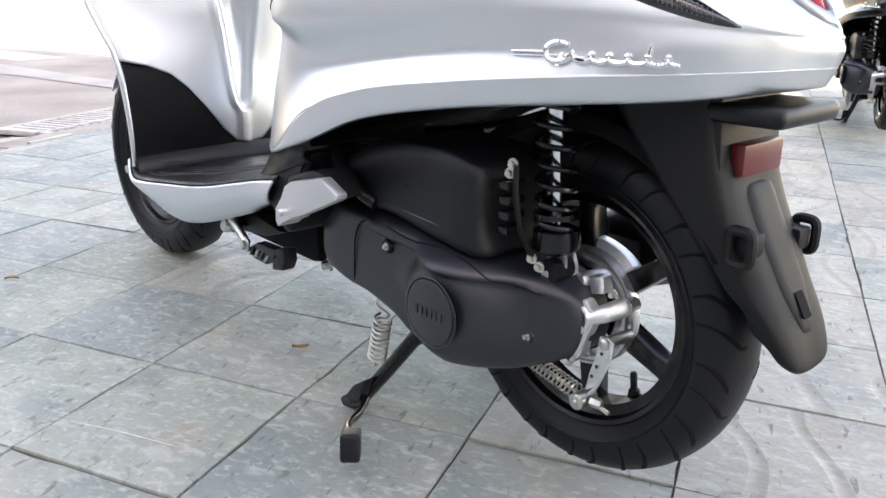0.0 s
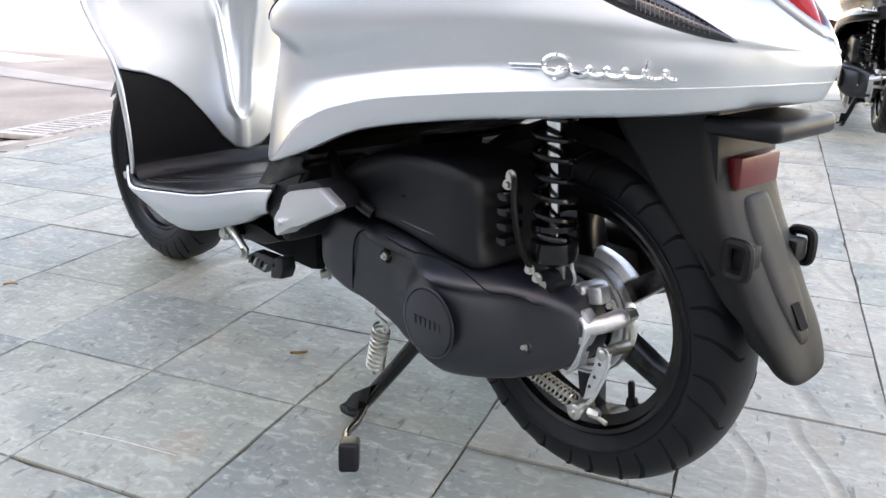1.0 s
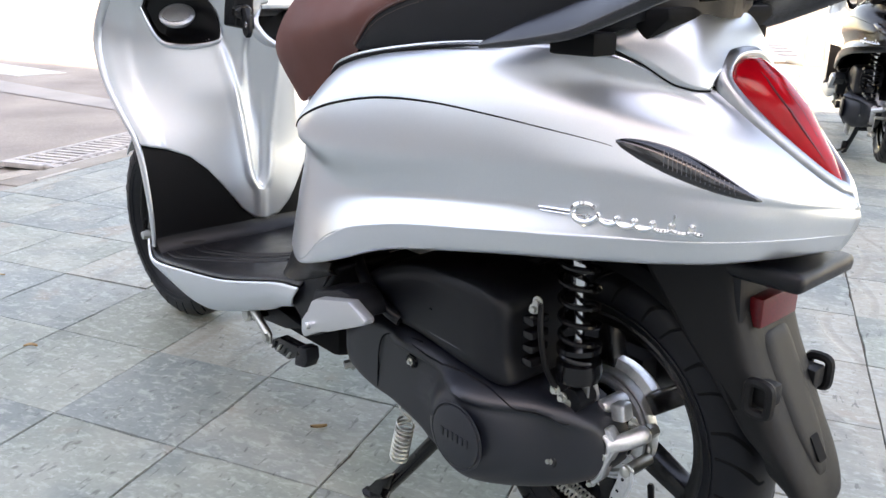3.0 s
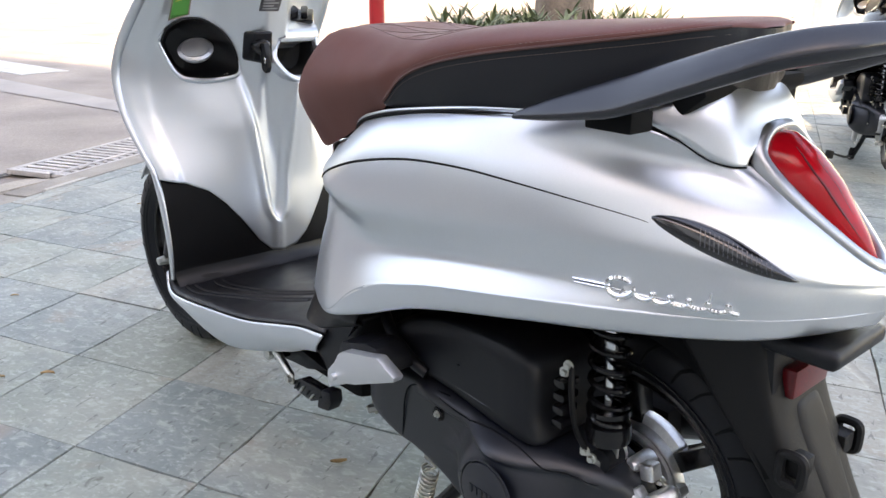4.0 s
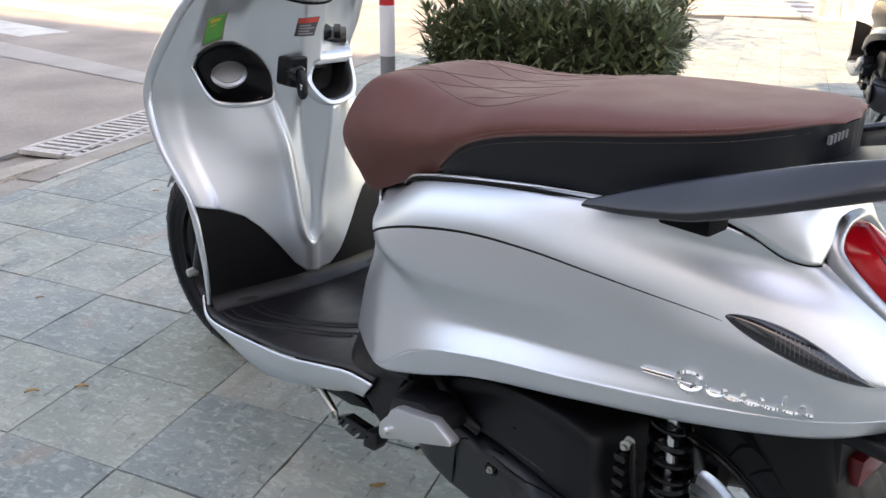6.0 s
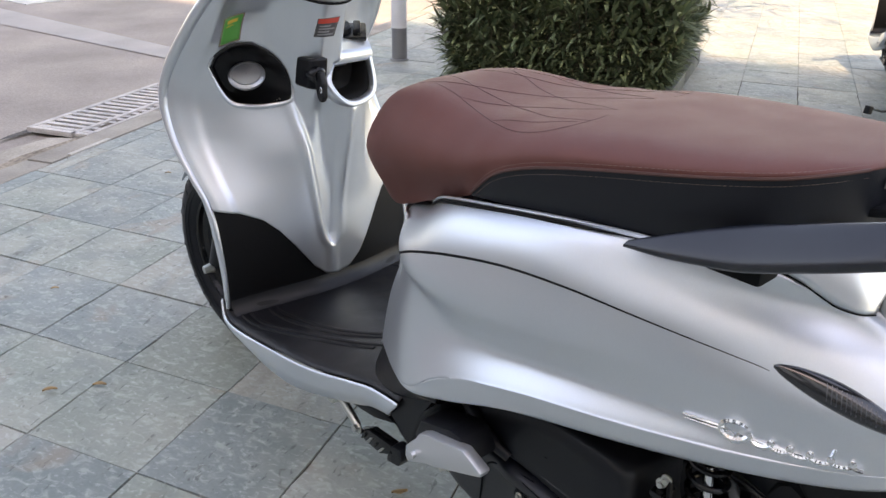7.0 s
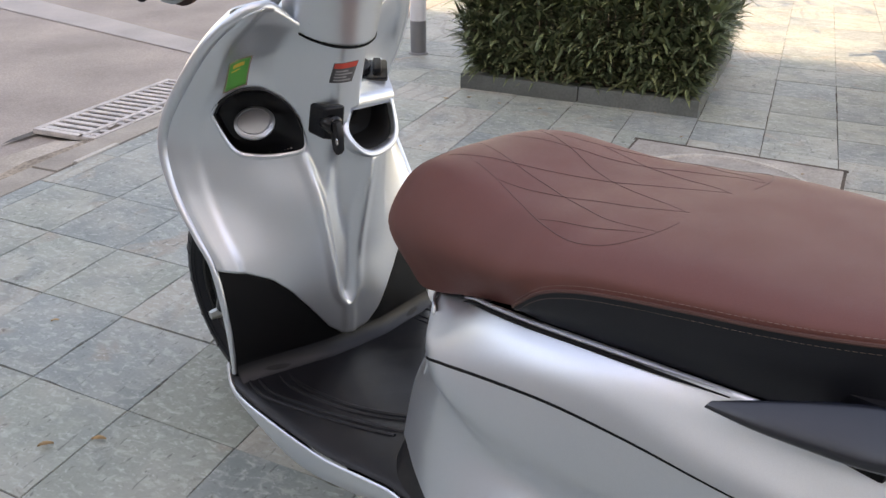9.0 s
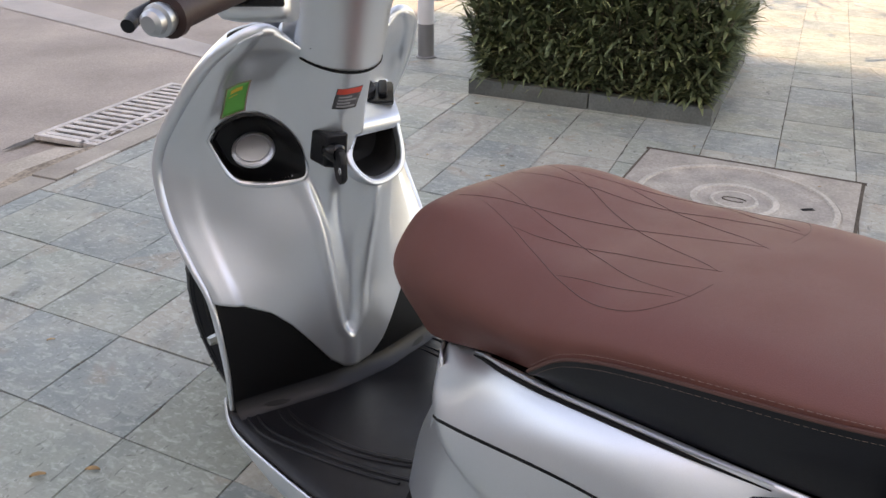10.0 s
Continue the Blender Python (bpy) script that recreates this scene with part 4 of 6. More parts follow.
    part("air_box_seam", tube([(0.235, 0.171, 0.353), (0.180, 0.171, 0.349), (0.118, 0.166, 0.349)], 0.0014, 6, 12), black_case, air)
    part("intake_hose", tube([(0.400, 0.160, 0.405), (0.360, 0.175, 0.385), (0.315, 0.178, 0.362), (0.290, 0.172, 0.350)], 0.0085, 12, 20), black, eng)
    # engine block and frame mass behind, all dark
    part("crank_case", slab([(0.50, 0.33), (0.52, 0.26), (0.44, 0.20), (0.30, 0.185), (0.15, 0.19), (0.10, 0.25), (0.15, 0.34), (0.35, 0.36)], -0.11, 0.075, 0.012), dark_void, eng)
    part("cylinder_block", box(0.40, 0.60, -0.07, 0.08, 0.21, 0.33, 0.012), dark_void, eng)
    # fins beside the air box
    for i in range(4):
        part("hose_clip", box(0.080, 0.096, 0.122, 0.150, 0.352 + 0.017 * i, 0.361 + 0.017 * i, 0.002), gloss_black, eng)
    part("stay_rod", tube([(0.078, 0.140, 0.432), (0.068, 0.150, 0.400), (0.062, 0.146, 0.360), (0.058, 0.128, 0.326)], 0.0036, 8, 20), kick_black, eng)
    for p in ((0.080, 0.146, 0.432), (0.088, 0.142, 0.420), (0.058, 0.134, 0.328), (0.052, 0.128, 0.318)):
        part("stay_bolt", bolt(p, (-0.2, 1, 0), 0.0042), zinc, eng)
    return eng


def build_brake(s, c):
    br = new("rear_brake")
    br.parent = s
    tagged(br, "bright cast aluminium drum brake plate with lever")
    part("brake_plate", lathe([(0.010, 0.0745), (0.024, 0.0745), (0.027, 0.0730), (0.027, 0.0705), (0.024, 0.0695), (0.024, 0.0680), (0.029, 0.0668), (0.030, 0.063), (0.024, 0.061), (0.026, 0.046), (0.034, 0.040), (0.040, 0.024), (0.052, 0.020), (0.054, 0.0005)], c, 72), alloy, br)
    for k in range(7):
        a = radians(20 + 47 * k)
        rib = tube([(c[0] + r * math.cos(a), y, c[2] + r * math.sin(a)) for r, y in ((0.022, 0.040), (0.042, 0.030), (0.063, 0.0265))], [0.0035, 0.0030, 0.0020], 6)
        part("plate_rib", rib, alloy, br)
    # casting that carries the axle: bracket, bent arm, cross boss and lugs
    part("carrier_bracket", slab([(0.072, 0.326), (0.048, 0.330), (0.040, 0.309), (0.0406, 0.288), (0.0476, 0.2667), (0.054, 0.262), (0.060, 0.284), (0.071, 0.302)], 0.070, 0.092, 0.003), alloy, br)
    part("carrier_arm", slab([(0.044, 0.292), (0.0241, 0.2790), (0.0100, 0.2840), (-0.0004, 0.2732), (-0.0038, 0.2608), (0.0063, 0.2369), (0.0126, 0.2136), (0.0298, 0.1967), (0.034, 0.202), (0.0248, 0.2150), (0.0186, 0.2302), (0.0150, 0.249), (0.026, 0.266), (0.046, 0.272)], 0.078, 0.094, 0.0035), alloy, br)
    part("arm_rib", tube([(0.040, 0.094, 0.284), (0.020, 0.0955, 0.277), (0.006, 0.0955, 0.268), (0.005, 0.0955, 0.250), (0.014, 0.0955, 0.222), (0.026, 0.094, 0.204)], [0.002, 0.0028, 0.0032, 0.0028, 0.002], 8, 30), alloy, br)
    part("axle_boss", tube([(0.008, 0.094, 0.262), (-0.004, 0.078, 0.267), (-0.014, 0.056, 0.272), (-0.016, 0.050, 0.273)], [0.0085, 0.0105, 0.0115, 0.008], 18, 20), alloy, br)
    part("axle_nut", tube([(-0.015, 0.046, 0.2725), (-0.0195, 0.036, 0.275)], [0.009, 0.007], 6), zinc, br)
    part("cam_lug", moved(box(-0.0095, 0.0095, -0.010, 0.010, -0.0105, 0.0105, 0.004, 3), Matrix.Translation((0.011, 0.066, 0.296)) @ Matrix.Rotation(radians(14), 4, "Y")), alloy, br)
    part("cam_boss", tube([(0.034, 0.036, 0.289), (0.032, 0.074, 0.296), (0.032, 0.078, 0.2965)], [0.013, 0.0095, 0.006], 16), alloy, br)
    part("cam_link", tube([(0.032, 0.066, 0.294), (0.026, 0.074, 0.282), (0.020, 0.080, 0.276)], [0.006, 0.0055, 0.006], 10, 14), alloy, br)
    part("drain_pipe", tube([(0.004, 0.060, 0.292), (-0.002, 0.058, 0.284), (-0.008, 0.054, 0.279)], 0.0026, 8, 12), zinc, br)
    lever = [(-0.005, 0.2414), (-0.0158, 0.2436), (-0.0233, 0.2380), (-0.0213, 0.2167), (-0.0069, 0.1802), (0.0104, 0.1690), (0.0050, 0.1964), (-0.0015, 0.2165)]
    part("brake_lever", slab(lever, 0.080, 0.0835, 0.001), alloy, br, "pressed steel brake lever")
    part("lever_edge", tube([(-0.0225, 0.084, 0.238), (-0.0208, 0.085, 0.2167), (-0.0066, 0.085, 0.1806), (0.002, 0.085, 0.168)], 0.0024, 8, 16), alloy, br)
    # lever holes are dark discs, coloured like shaded openings
    for x, z in ((-0.010, 0.222), (-0.004, 0.204), (0.002, 0.190)):
        part("lever_hole", lathe([(0.0, 0.0005), (0.0, 0.0022)], (x, 0.0840, z), 12), dark_void, br)
    part("cam_shaft", tube([(-0.014, 0.040, 0.234), (-0.014, 0.088, 0.236), (-0.014, 0.090, 0.236)], [0.0075, 0.0068, 0.004], 12), zinc, br)
    part("lever_pin", tube([(0.0127, 0.068, 0.1571), (0.0127, 0.096, 0.1571), (0.0127, 0.098, 0.1571)], [0.0100, 0.0100, 0.0075], 22), zinc, br)
    part("pin_head", tube([(0.0127, 0.098, 0.1571), (0.0127, 0.1015, 0.1571)], 0.0035, 10), zinc, br)
    part("adjuster_nut", tube([(0.000, 0.082, 0.158), (-0.010, 0.082, 0.159), (-0.014, 0.082, 0.159)], [0.0065, 0.0065, 0.004], 6), zinc, br)
    part("cable_rod", tube([(0.180, 0.072, 0.196), (0.090, 0.080, 0.173), (0.000, 0.082, 0.157), (-0.024, 0.082, 0.152)], 0.0026, 8), zinc, br)
    for q, r in (((0.0100, 0.0965, 0.2494), 0.0052), ((0.052, 0.112, 0.3055), 0.0072), ((0.0270, 0.0955, 0.2035), 0.0040), ((0.000, 0.060, 0.284), 0.0035)):
        part("brake_bolt", bolt(q, (-0.25, 1, 0), r, 0.008), zinc, br)
    part("cable_spring", coil((0.100, 0.080, 0.176), (0.0225, 0.082, 0.161), 0.0098, 0.0013, 12), zinc, br)
    part("clevis", slab([(0.0600, 0.3330), (0.0345, 0.3385), (0.0345, 0.3150), (0.0420, 0.3080), (0.0560, 0.3080)], 0.098, 0.102, 0.001), zinc, br, "bright plated clevis plate")
    part("clevis_back", slab([(0.066, 0.332), (0.042, 0.337), (0.042, 0.312), (0.066, 0.306)], 0.078, 0.082, 0.001), zinc, br)
    part("clevis_washer", tube([(0.052, 0.102, 0.3055), (0.052, 0.106, 0.3055)], 0.0105, 20), zinc, br)
    part("cable_end", tube([(0.092, 0.108, 0.306), (0.078, 0.112, 0.302), (0.060, 0.110, 0.3045)], [0.004, 0.006, 0.005], 8, 8), zinc, br)
    part("cable_clamp", tube([(-0.004, 0.028, 0.252), (-0.010, 0.034, 0.240), (-0.006, 0.034, 0.226), (0.002, 0.028, 0.216)], [0.003, 0.0045, 0.0045, 0.003], 8, 14), zinc, br)
    # exhaust silencer on the far side
    ex = part("silencer", tube([(0.330, -0.105, 0.190), (0.240, -0.140, 0.220), (0.140, -0.150, 0.262), (0.020, -0.152, 0.310), (-0.060, -0.152, 0.340)], [0.020, 0.046, 0.058, 0.060, 0.050], 24, 24), black, s, "black exhaust silencer")
    part("swing_mass", box(0.07, 0.22, -0.10, -0.06, 0.22, 0.30, 0.01), dark_void, s)
    return br


def build_shock(s):
    sh = new("rear_shock")
    sh.parent = s
    tagged(sh, "rear shock absorber with black coil spring")
    a, b = Vector((0.048, 0.101, 0.312)), Vector((0.059, 0.103, 0.525))
    d = (b - a).normalized()
    part("damper_tube", tube([a + d * 0.135, a + d * 0.140, b], [0.007, 0.0105, 0.0105], 20), chrome, sh, "bright damper tube")
    part("damper_rod", tube([a + d * 0.02, a + d * 0.140], 0.0060, 16), chrome, sh, "bright damper rod")
    part("coil_spring", coil(a + d * 0.050, b - d * 0.01, 0.0218, 0.0037, 7.0, 8, 18), gloss_black, sh, "gloss black coil spring")
    part("lower_seat", tube([a + d * 0.018, a + d * 0.024, a + d * 0.034, a + d * 0.046, a + d * 0.052], [0.014, 0.025, 0.027, 0.026, 0.014], 28), gloss_black, sh)
    part("preload_ring", tube([a + d * 0.060, a + d * 0.066], 0.0262, 28), gloss_black, sh)
    part("lower_eye", tube([a + Vector((0, -0.016, 0)), a + Vector((0, 0.014, 0))], 0.014, 20), black, sh)


def build_floor(s):
    """Floor mat, silver lower edge, black skirt, passenger peg."""
    edge = [(1.012, 0.212, 0.300), (0.985, 0.221, 0.272), (0.930, 0.226, 0.272), (0.830, 0.226, 0.285), (0.700, 0.221, 0.303), (0.600, 0.210, 0.325), (0.545, 0.206, 0.338), (0.472, 0.214, 0.353)]
    fine = cat(edge, 60)
    rows = []
    for p in fine:
        half = [(p.x, 0.0, p.z + 0.020), (p.x, 0.08, p.z + 0.018), (p.x, p.y - 0.035, p.z + 0.010), (p.x, p.y - 0.010, p.z + 0.006), (p.x, p.y - 0.003, p.z + 0.0015)]
        rows.append([(a, -b, c) for a, b, c in reversed(half[1:])] + half)
    deck = sheet([cat(r, 41) for r in rows])
    top = BVHTree.FromBMesh(deck)
    mat_ob = part("floor_mat", deck, floor_rubber, s, "black ribbed rubber floor mat", thick=0.004, sharp=60)
    for sg in (1, -1):
        for line in (((0.990, 0.190), (0.950, 0.201), (0.890, 0.202), (0.800, 0.180), (0.715, 0.154), (0.640, 0.130)), ((0.960, 0.149), (0.915, 0.158), (0.857, 0.156), (0.767, 0.139), (0.683, 0.106), (0.630, 0.080))):
            for off in (0.0, 0.014):
                pts = [top.ray_cast(Vector((q.x - off * 0.4, sg * (q.y - off), 0.6)), Vector((0, 0, -1)))[0] for q in cat([(x, y, 0) for x, y in line], 40)]
                part("mat_rib", tube([q + Vector((0, 0, 0.0008)) for q in pts if q is not None], [0.0008, 0.0040, 0.0046, 0.0046, 0.0038], 8), floor_rubber, mat_ob)
        # small cross bars between the curved ribs
        for i in range(22):
            u = i / 21
            a, b = Vector((0.830 - 0.20 * u, 0.150 - 0.075 * u, 0)), Vector((0.838 - 0.20 * u, 0.172 - 0.058 * u, 0))
            pts = [top.ray_cast(Vector((q.x, sg * q.y, 0.6)), Vector((0, 0, -1)))[0] for q in (a, a.lerp(b, 0.5), b)]
            if all(q is not None for q in pts):
                part("mat_bar", tube([q + Vector((0, 0, 0.0005)) for q in pts], 0.0014, 5), floor_rubber, mat_ob)
        for i in range(9):
            u = i / 8
            pts = [top.ray_cast(Vector((0.90 - 0.04 * u - 0.27 * v, sg * (0.012 + 0.012 * i - 0.010 * v), 0.6)), Vector((0, 0, -1)))[0] for v in np.linspace(0, 1, 8)]
            part("mat_bar", tube([q for q in pts if q is not None], 0.0010, 5), floor_rubber, mat_ob)
    # the mat sweeps up into the kick panel
    rows = []
    for th in np.linspace(0, 1.45, 10):
        row = []
        for y in np.linspace(-0.210, 0.210, 61):
            r = 0.030
            foot = top.ray_cast(Vector((shield_x(y, 0.31) - r, y, 0.6)), Vector((0, 0, -1)))[0]
            zf = foot.z - 0.0004 if foot is not None else 0.274
            row.append((shield_x(y, 0.31) - r + r * math.sin(th), y, zf + r * (1 - math.cos(th))))
        rows.append(row)
    part("floor_fillet", sheet(rows), floor_rubber, s, "black rubber sweep between floor and kick panel", sharp=80)
    low = [(1.012, 0.206, 0.282), (0.985, 0.214, 0.262), (0.915, 0.216, 0.246), (0.825, 0.212, 0.226), (0.740, 0.208, 0.234), (0.600, 0.196, 0.276), (0.560, 0.196, 0.294), (0.500, 0.205, 0.315)]
    outer = [(x * 0.5 + a * 0.5, max(y, b) + 0.002, (z + c) / 2 - 0.002) for (x, y, z), (a, b, c) in zip(edge, low)]
    under = [(x, y - 0.03, z + 0.004) for x, y, z in low]
    both("floor_edge", loft([edge, [(x, y + 0.003, z - 0.004) for x, y, z in edge], outer, low, under], 25, 70), silver, s, "silver lower edge of the footboard", thick=0.003, sharp=70)
    skirt = [(0.545, 0.342), (0.500, 0.360), (0.452, 0.384), (0.415, 0.402), (0.386, 0.402), (0.404, 0.374), (0.428, 0.338), (0.447, 0.298), (0.460, 0.278), (0.482, 0.288), (0.505, 0.306), (0.545, 0.322)]
    both("skirt", cushion(skirt, 0.110, 0.205, 0.010, 120), black, s, "black plastic skirt under the side panel")
    rise = [[(0.384, 0.214, 0.414), (0.425, 0.216, 0.409), (0.500, 0.187, 0.391), (0.545, 0.168, 0.381), (0.590, 0.142, 0.379)],
            [(0.386, 0.216, 0.402), (0.428, 0.216, 0.395), (0.500, 0.195, 0.373), (0.550, 0.177, 0.361), (0.592, 0.150, 0.362)],
            [(0.388, 0.203, 0.394), (0.432, 0.205, 0.378), (0.500, 0.203, 0.353), (0.555, 0.190, 0.342), (0.595, 0.160, 0.338)]]
    both("floor_flank", loft(rise, 13, 40), floor_rubber, s, "black rubber slope from the floor to the side panel", thick=0.002, sharp=80)
    part("tunnel", box(0.50, 1.00, -0.13, 0.13, 0.20, 0.29, 0.02), dark_void, s)
    part("underseat_box", slab([(0.53, 0.58), (0.57, 0.37), (0.50, 0.40), (0.30, 0.45), (0.05, 0.51), (-0.06, 0.535), (-0.06, 0.60), (0.02, 0.68), (0.33, 0.67), (0.48, 0.62)], -0.096, 0.096, 0.01), dark_void, s)
    front = [(0.575, 0.610), (0.590, 0.52), (0.620, 0.40), (0.635, 0.335)]
    rows = []
    for x, z in front:
        h = [(x, 0, z), (x - 0.002, 0.07, z), (x - 0.022, 0.125, z), (x - 0.050, 0.150, z)]
        rows.append([(a, -b, c) for a, b, c in reversed(h[1:])] + h)
    part("seat_pillar", loft(rows, 15, 31), silver, s, "silver front cover below the seat", thick=0.003)
    peg = [(0.406, 0.334), (0.4025, 0.3105), (0.372, 0.327), (0.350, 0.334), (0.268, 0.370), (0.266, 0.377), (0.301, 0.392), (0.372, 0.375), (0.386, 0.367)]
    p, q = both("passenger_peg", slab(peg, 0.230, 0.248, 0.004), silver_hard, s, "silver folding passenger footrest")
    for ob, sg in ((p, 1), (q, -1)):
        pad = slab([(0.410, 0.346), (0.398, 0.376), (0.340, 0.393), (0.320, 0.393), (0.306, 0.380), (0.300, 0.362), (0.390, 0.330)], 0.186, 0.234, 0.004)
        if sg < 0:
            pad = flip_y(pad)
        part("peg_rubber", pad, black, ob)
    both("peg_hinge", slab([(0.414, 0.332), (0.400, 0.348), (0.384, 0.338), (0.378, 0.322), (0.392, 0.318), (0.410, 0.306), (0.416, 0.314)], 0.214, 0.247, 0.004), silver_hard, s)
    both("peg_bolt", tube([(0.394, 0.244, 0.330), (0.394, 0.254, 0.330)], 0.005, 14), alloy, s)


def eased(a, b):
    """A table drawn smooth between its entries."""
    fine = cat([(p, q, 0) for p, q in zip(a, b)], 100)
    return [p.x for p in fine], [p.y for p in fine]


SH_FLARE = eased([0.26, 0.38, 0.48, 0.60, 0.70, 0.80, 0.95], [0.28, 0.36, 0.50, 1.0, 1.22, 1.0, 0.85])
SH_RAKE = eased([0.26, 0.375, 0.48, 0.60, 0.69, 0.78, 0.845, 0.92], [0.944, 0.932, 0.934, 0.940, 0.935, 0.914, 0.893, 0.868])


def shield_x(y, z):
    """How far forward the inner leg shield lies."""
    k = lerp(z, *SH_FLARE)
    x0 = lerp(z, *SH_RAKE)
    a = abs(y)
    soft = 0.02
    r = a - 0.055
    lin = 0.5 * (r + math.sqrt(r * r + soft * soft)) - 0.5 * (math.sqrt(0.055 ** 2 + soft ** 2) - 0.055)
    return x0 + k * lin


def panel_x(y, z):
    """The inner panel: the shield with its central keel, and a groove that narrows to its foot."""
    x = shield_x(y, z)
    a = abs(y)
    # the column stands proud of the panel higher up
    col = 0.036 * ease(0.016, 0.056, a) * (1 - ease(0.07, 0.165, a)) * ease(0.56, 0.70, z)
    x += col if y > 0 else col * ease(0.700, 0.735, z)
    # the pocket swells out of the other side
    x -= 0.034 * (1 - ease(0.026, 0.060, abs(y + 0.046))) * ease(0.45, 0.65, z) * (1 - ease(0.690, 0.730, z))
    # and the panel hollows under its curled top
    x += 0.026 * ease(0.040, 0.085, a) * (1 - ease(0.125, 0.170, a)) * ease(0.70, 0.81, z) * (1 - ease(0.815, 0.875, z))
    half = lerp(z, [0.384, 0.390, 0.402, 0.425, 0.46, 0.515, 0.60, 0.68], [0.0, 0.007, 0.0135, 0.018, 0.0215, 0.026, 0.035, 0.043])
    e = half - abs(y - 0.012)
    x += 0.013 * ease(-0.002, 0.013, e) * (1 - ease(0.63, 0.70, z))
    x -= 0.004 * ease(-0.018, -0.004, e) * (1 - ease(-0.002, 0.004, e)) * (1 - ease(0.63, 0.70, z))
    return x


def decal(corners, lift, n=6):
    """A thin patch on the inner panel; corners as (y, z), round the patch."""
    a, b, c, d = [Vector((0, *q)) for q in corners]
    rows = []
    for i in range(n + 1):
        l, r = a.lerp(d, i / n), b.lerp(c, i / n)
        rows.append([Vector((panel_x(q.y, q.z) - lift, q.y, q.z)) for q in (l.lerp(r, k / n) for k in range(n + 1))])
    return sheet(rows)


def inset(corners, u0, u1, v0, v1):
    a, b, c, d = [Vector((0, *q)) for q in corners]
    at = lambda u, v: a.lerp(b, u).lerp(d.lerp(c, u), v)
    return [(q.y, q.z) for q in (at(u0, v0), at(u1, v0), at(u1, v1), at(u0, v1))]


SH_Z = [0.28, 0.36, 0.48, 0.525, 0.586, 0.65, 0.705, 0.778, 0.843, 0.891, 0.93]
SH_W = [0.212, 0.211, 0.213, 0.219, 0.224, 0.222, 0.213, 0.200, 0.178, 0.146, 0.105]
SH_Z, SH_W = eased(SH_Z, SH_W)
TOP_U, TOP_Z = eased([-0.1, 0, 0.25, 0.55, 0.75, 0.9, 1.0], [0.845, 0.845, 0.856, 0.884, 0.897, 0.895, 0.880])


def build_shield(s):
    sh = new("leg_shield")
    sh.parent = s
    tagged(sh, "satin silver leg shield with black kick panel")

    def low_edge(u):
        return lerp(abs(u), [0, 0.13, 0.25, 0.40, 0.52, 0.64, 0.80, 1.0], [0.318, 0.324, 0.348, 0.395, 0.430, 0.455, 0.470, 0.480])

    def top_edge(u):
        return lerp(abs(u), TOP_U, TOP_Z)
    us = np.linspace(-1, 1, 121)
    rows = []
    for t in np.linspace(0, 1, 100):
        row = []
        for u in us:
            z = low_edge(u) + (top_edge(u) - low_edge(u)) * t
            y = u * lerp(z, SH_Z, SH_W)
            x = panel_x(y, z)
            # flat rim raised along the outer edge
            x -= 0.005 * ease(0.80, 0.87, abs(u)) - 0.005 * ease(0.95, 1.0, abs(u))
            row.append((x, y, z))
        rows.append(row)
    panel = sheet(rows)
    # the pocket's mouth goes through the panel
    pocket_line = [(0.938, -0.016, 0.726), (0.926, 0.002, 0.703), (0.915, 0.002, 0.686), (0.907, -0.010, 0.669), (0.903, -0.028, 0.659), (0.905, -0.055, 0.660), (0.914, -0.082, 0.668), (0.925, -0.094, 0.689), (0.945, -0.100, 0.730)]
    mid_y, mid_z = -0.046, 0.695
    mouth = [(mid_y + (y - mid_y) * 1.14, mid_z + (z - mid_z) * 1.20) for _, y, z in pocket_line]

    def in_mouth(y, z):
        n, inside = len(mouth), False
        for i in range(n):
            (y0, z0), (y1, z1) = mouth[i], mouth[(i + 1) % n]
            if (z0 > z) != (z1 > z) and y < (y1 - y0) * (z - z0) / (z1 - z0) + y0:
                inside = not inside
        return inside
    bmesh.ops.delete(panel, geom=[f for f in panel.faces if in_mouth(f.calc_center_median().y, f.calc_center_median().z) and f.calc_center_median().x < 1.0], context="FACES")
    eye = [(0.166, 0.724), (0.158, 0.749), (0.134, 0.764), (0.104, 0.765), (0.080, 0.750), (0.064, 0.725), (0.055, 0.695), (0.057, 0.668), (0.086, 0.657), (0.120, 0.656), (0.144, 0.668)]
    mouth = [(0.112 + (y - 0.112) * 1.005, 0.712 + (z - 0.712) * 1.005) for y, z in eye]
    bmesh.ops.delete(panel, geom=[f for f in panel.faces if in_mouth(f.calc_center_median().y, f.calc_center_median().z)], context="FACES")
    part("inner_panel", panel, silver, sh, "silver inner leg-shield panel", thick=0.003, sharp=75)
    rows = []
    for t in np.linspace(0, 1, 24):
        row = []
        for u in us:
            z = 0.278 + (low_edge(u) + 0.002 - 0.278) * t
            y = u * lerp(z, SH_Z, SH_W) * 0.995
            row.append((shield_x(y, z) + 0.004 + 0.0 * t - 0.035 * (1 - ease(0.0, 0.20, (z - 0.278) / 0.2)) ** 2 * (1 - abs(u) ** 4), y, z))
        rows.append(row)
    part("kick_panel", sheet(rows), kick_black, sh, "black rubber kick panel", thick=0.003, sharp=75)
    # rolled silver rim
    rim = []
    for z in np.linspace(0.288, 0.872, 46):
        y = lerp(z, SH_Z, SH_W)
        rim.append((shield_x(y, z) + 0.004, y + 0.001, z))
    for u in np.linspace(0.96, 0.46, 16):
        z = top_edge(u)
        y = u * lerp(z, SH_Z, SH_W)
        rim.append((panel_x(y, z) + 0.006, y, z))
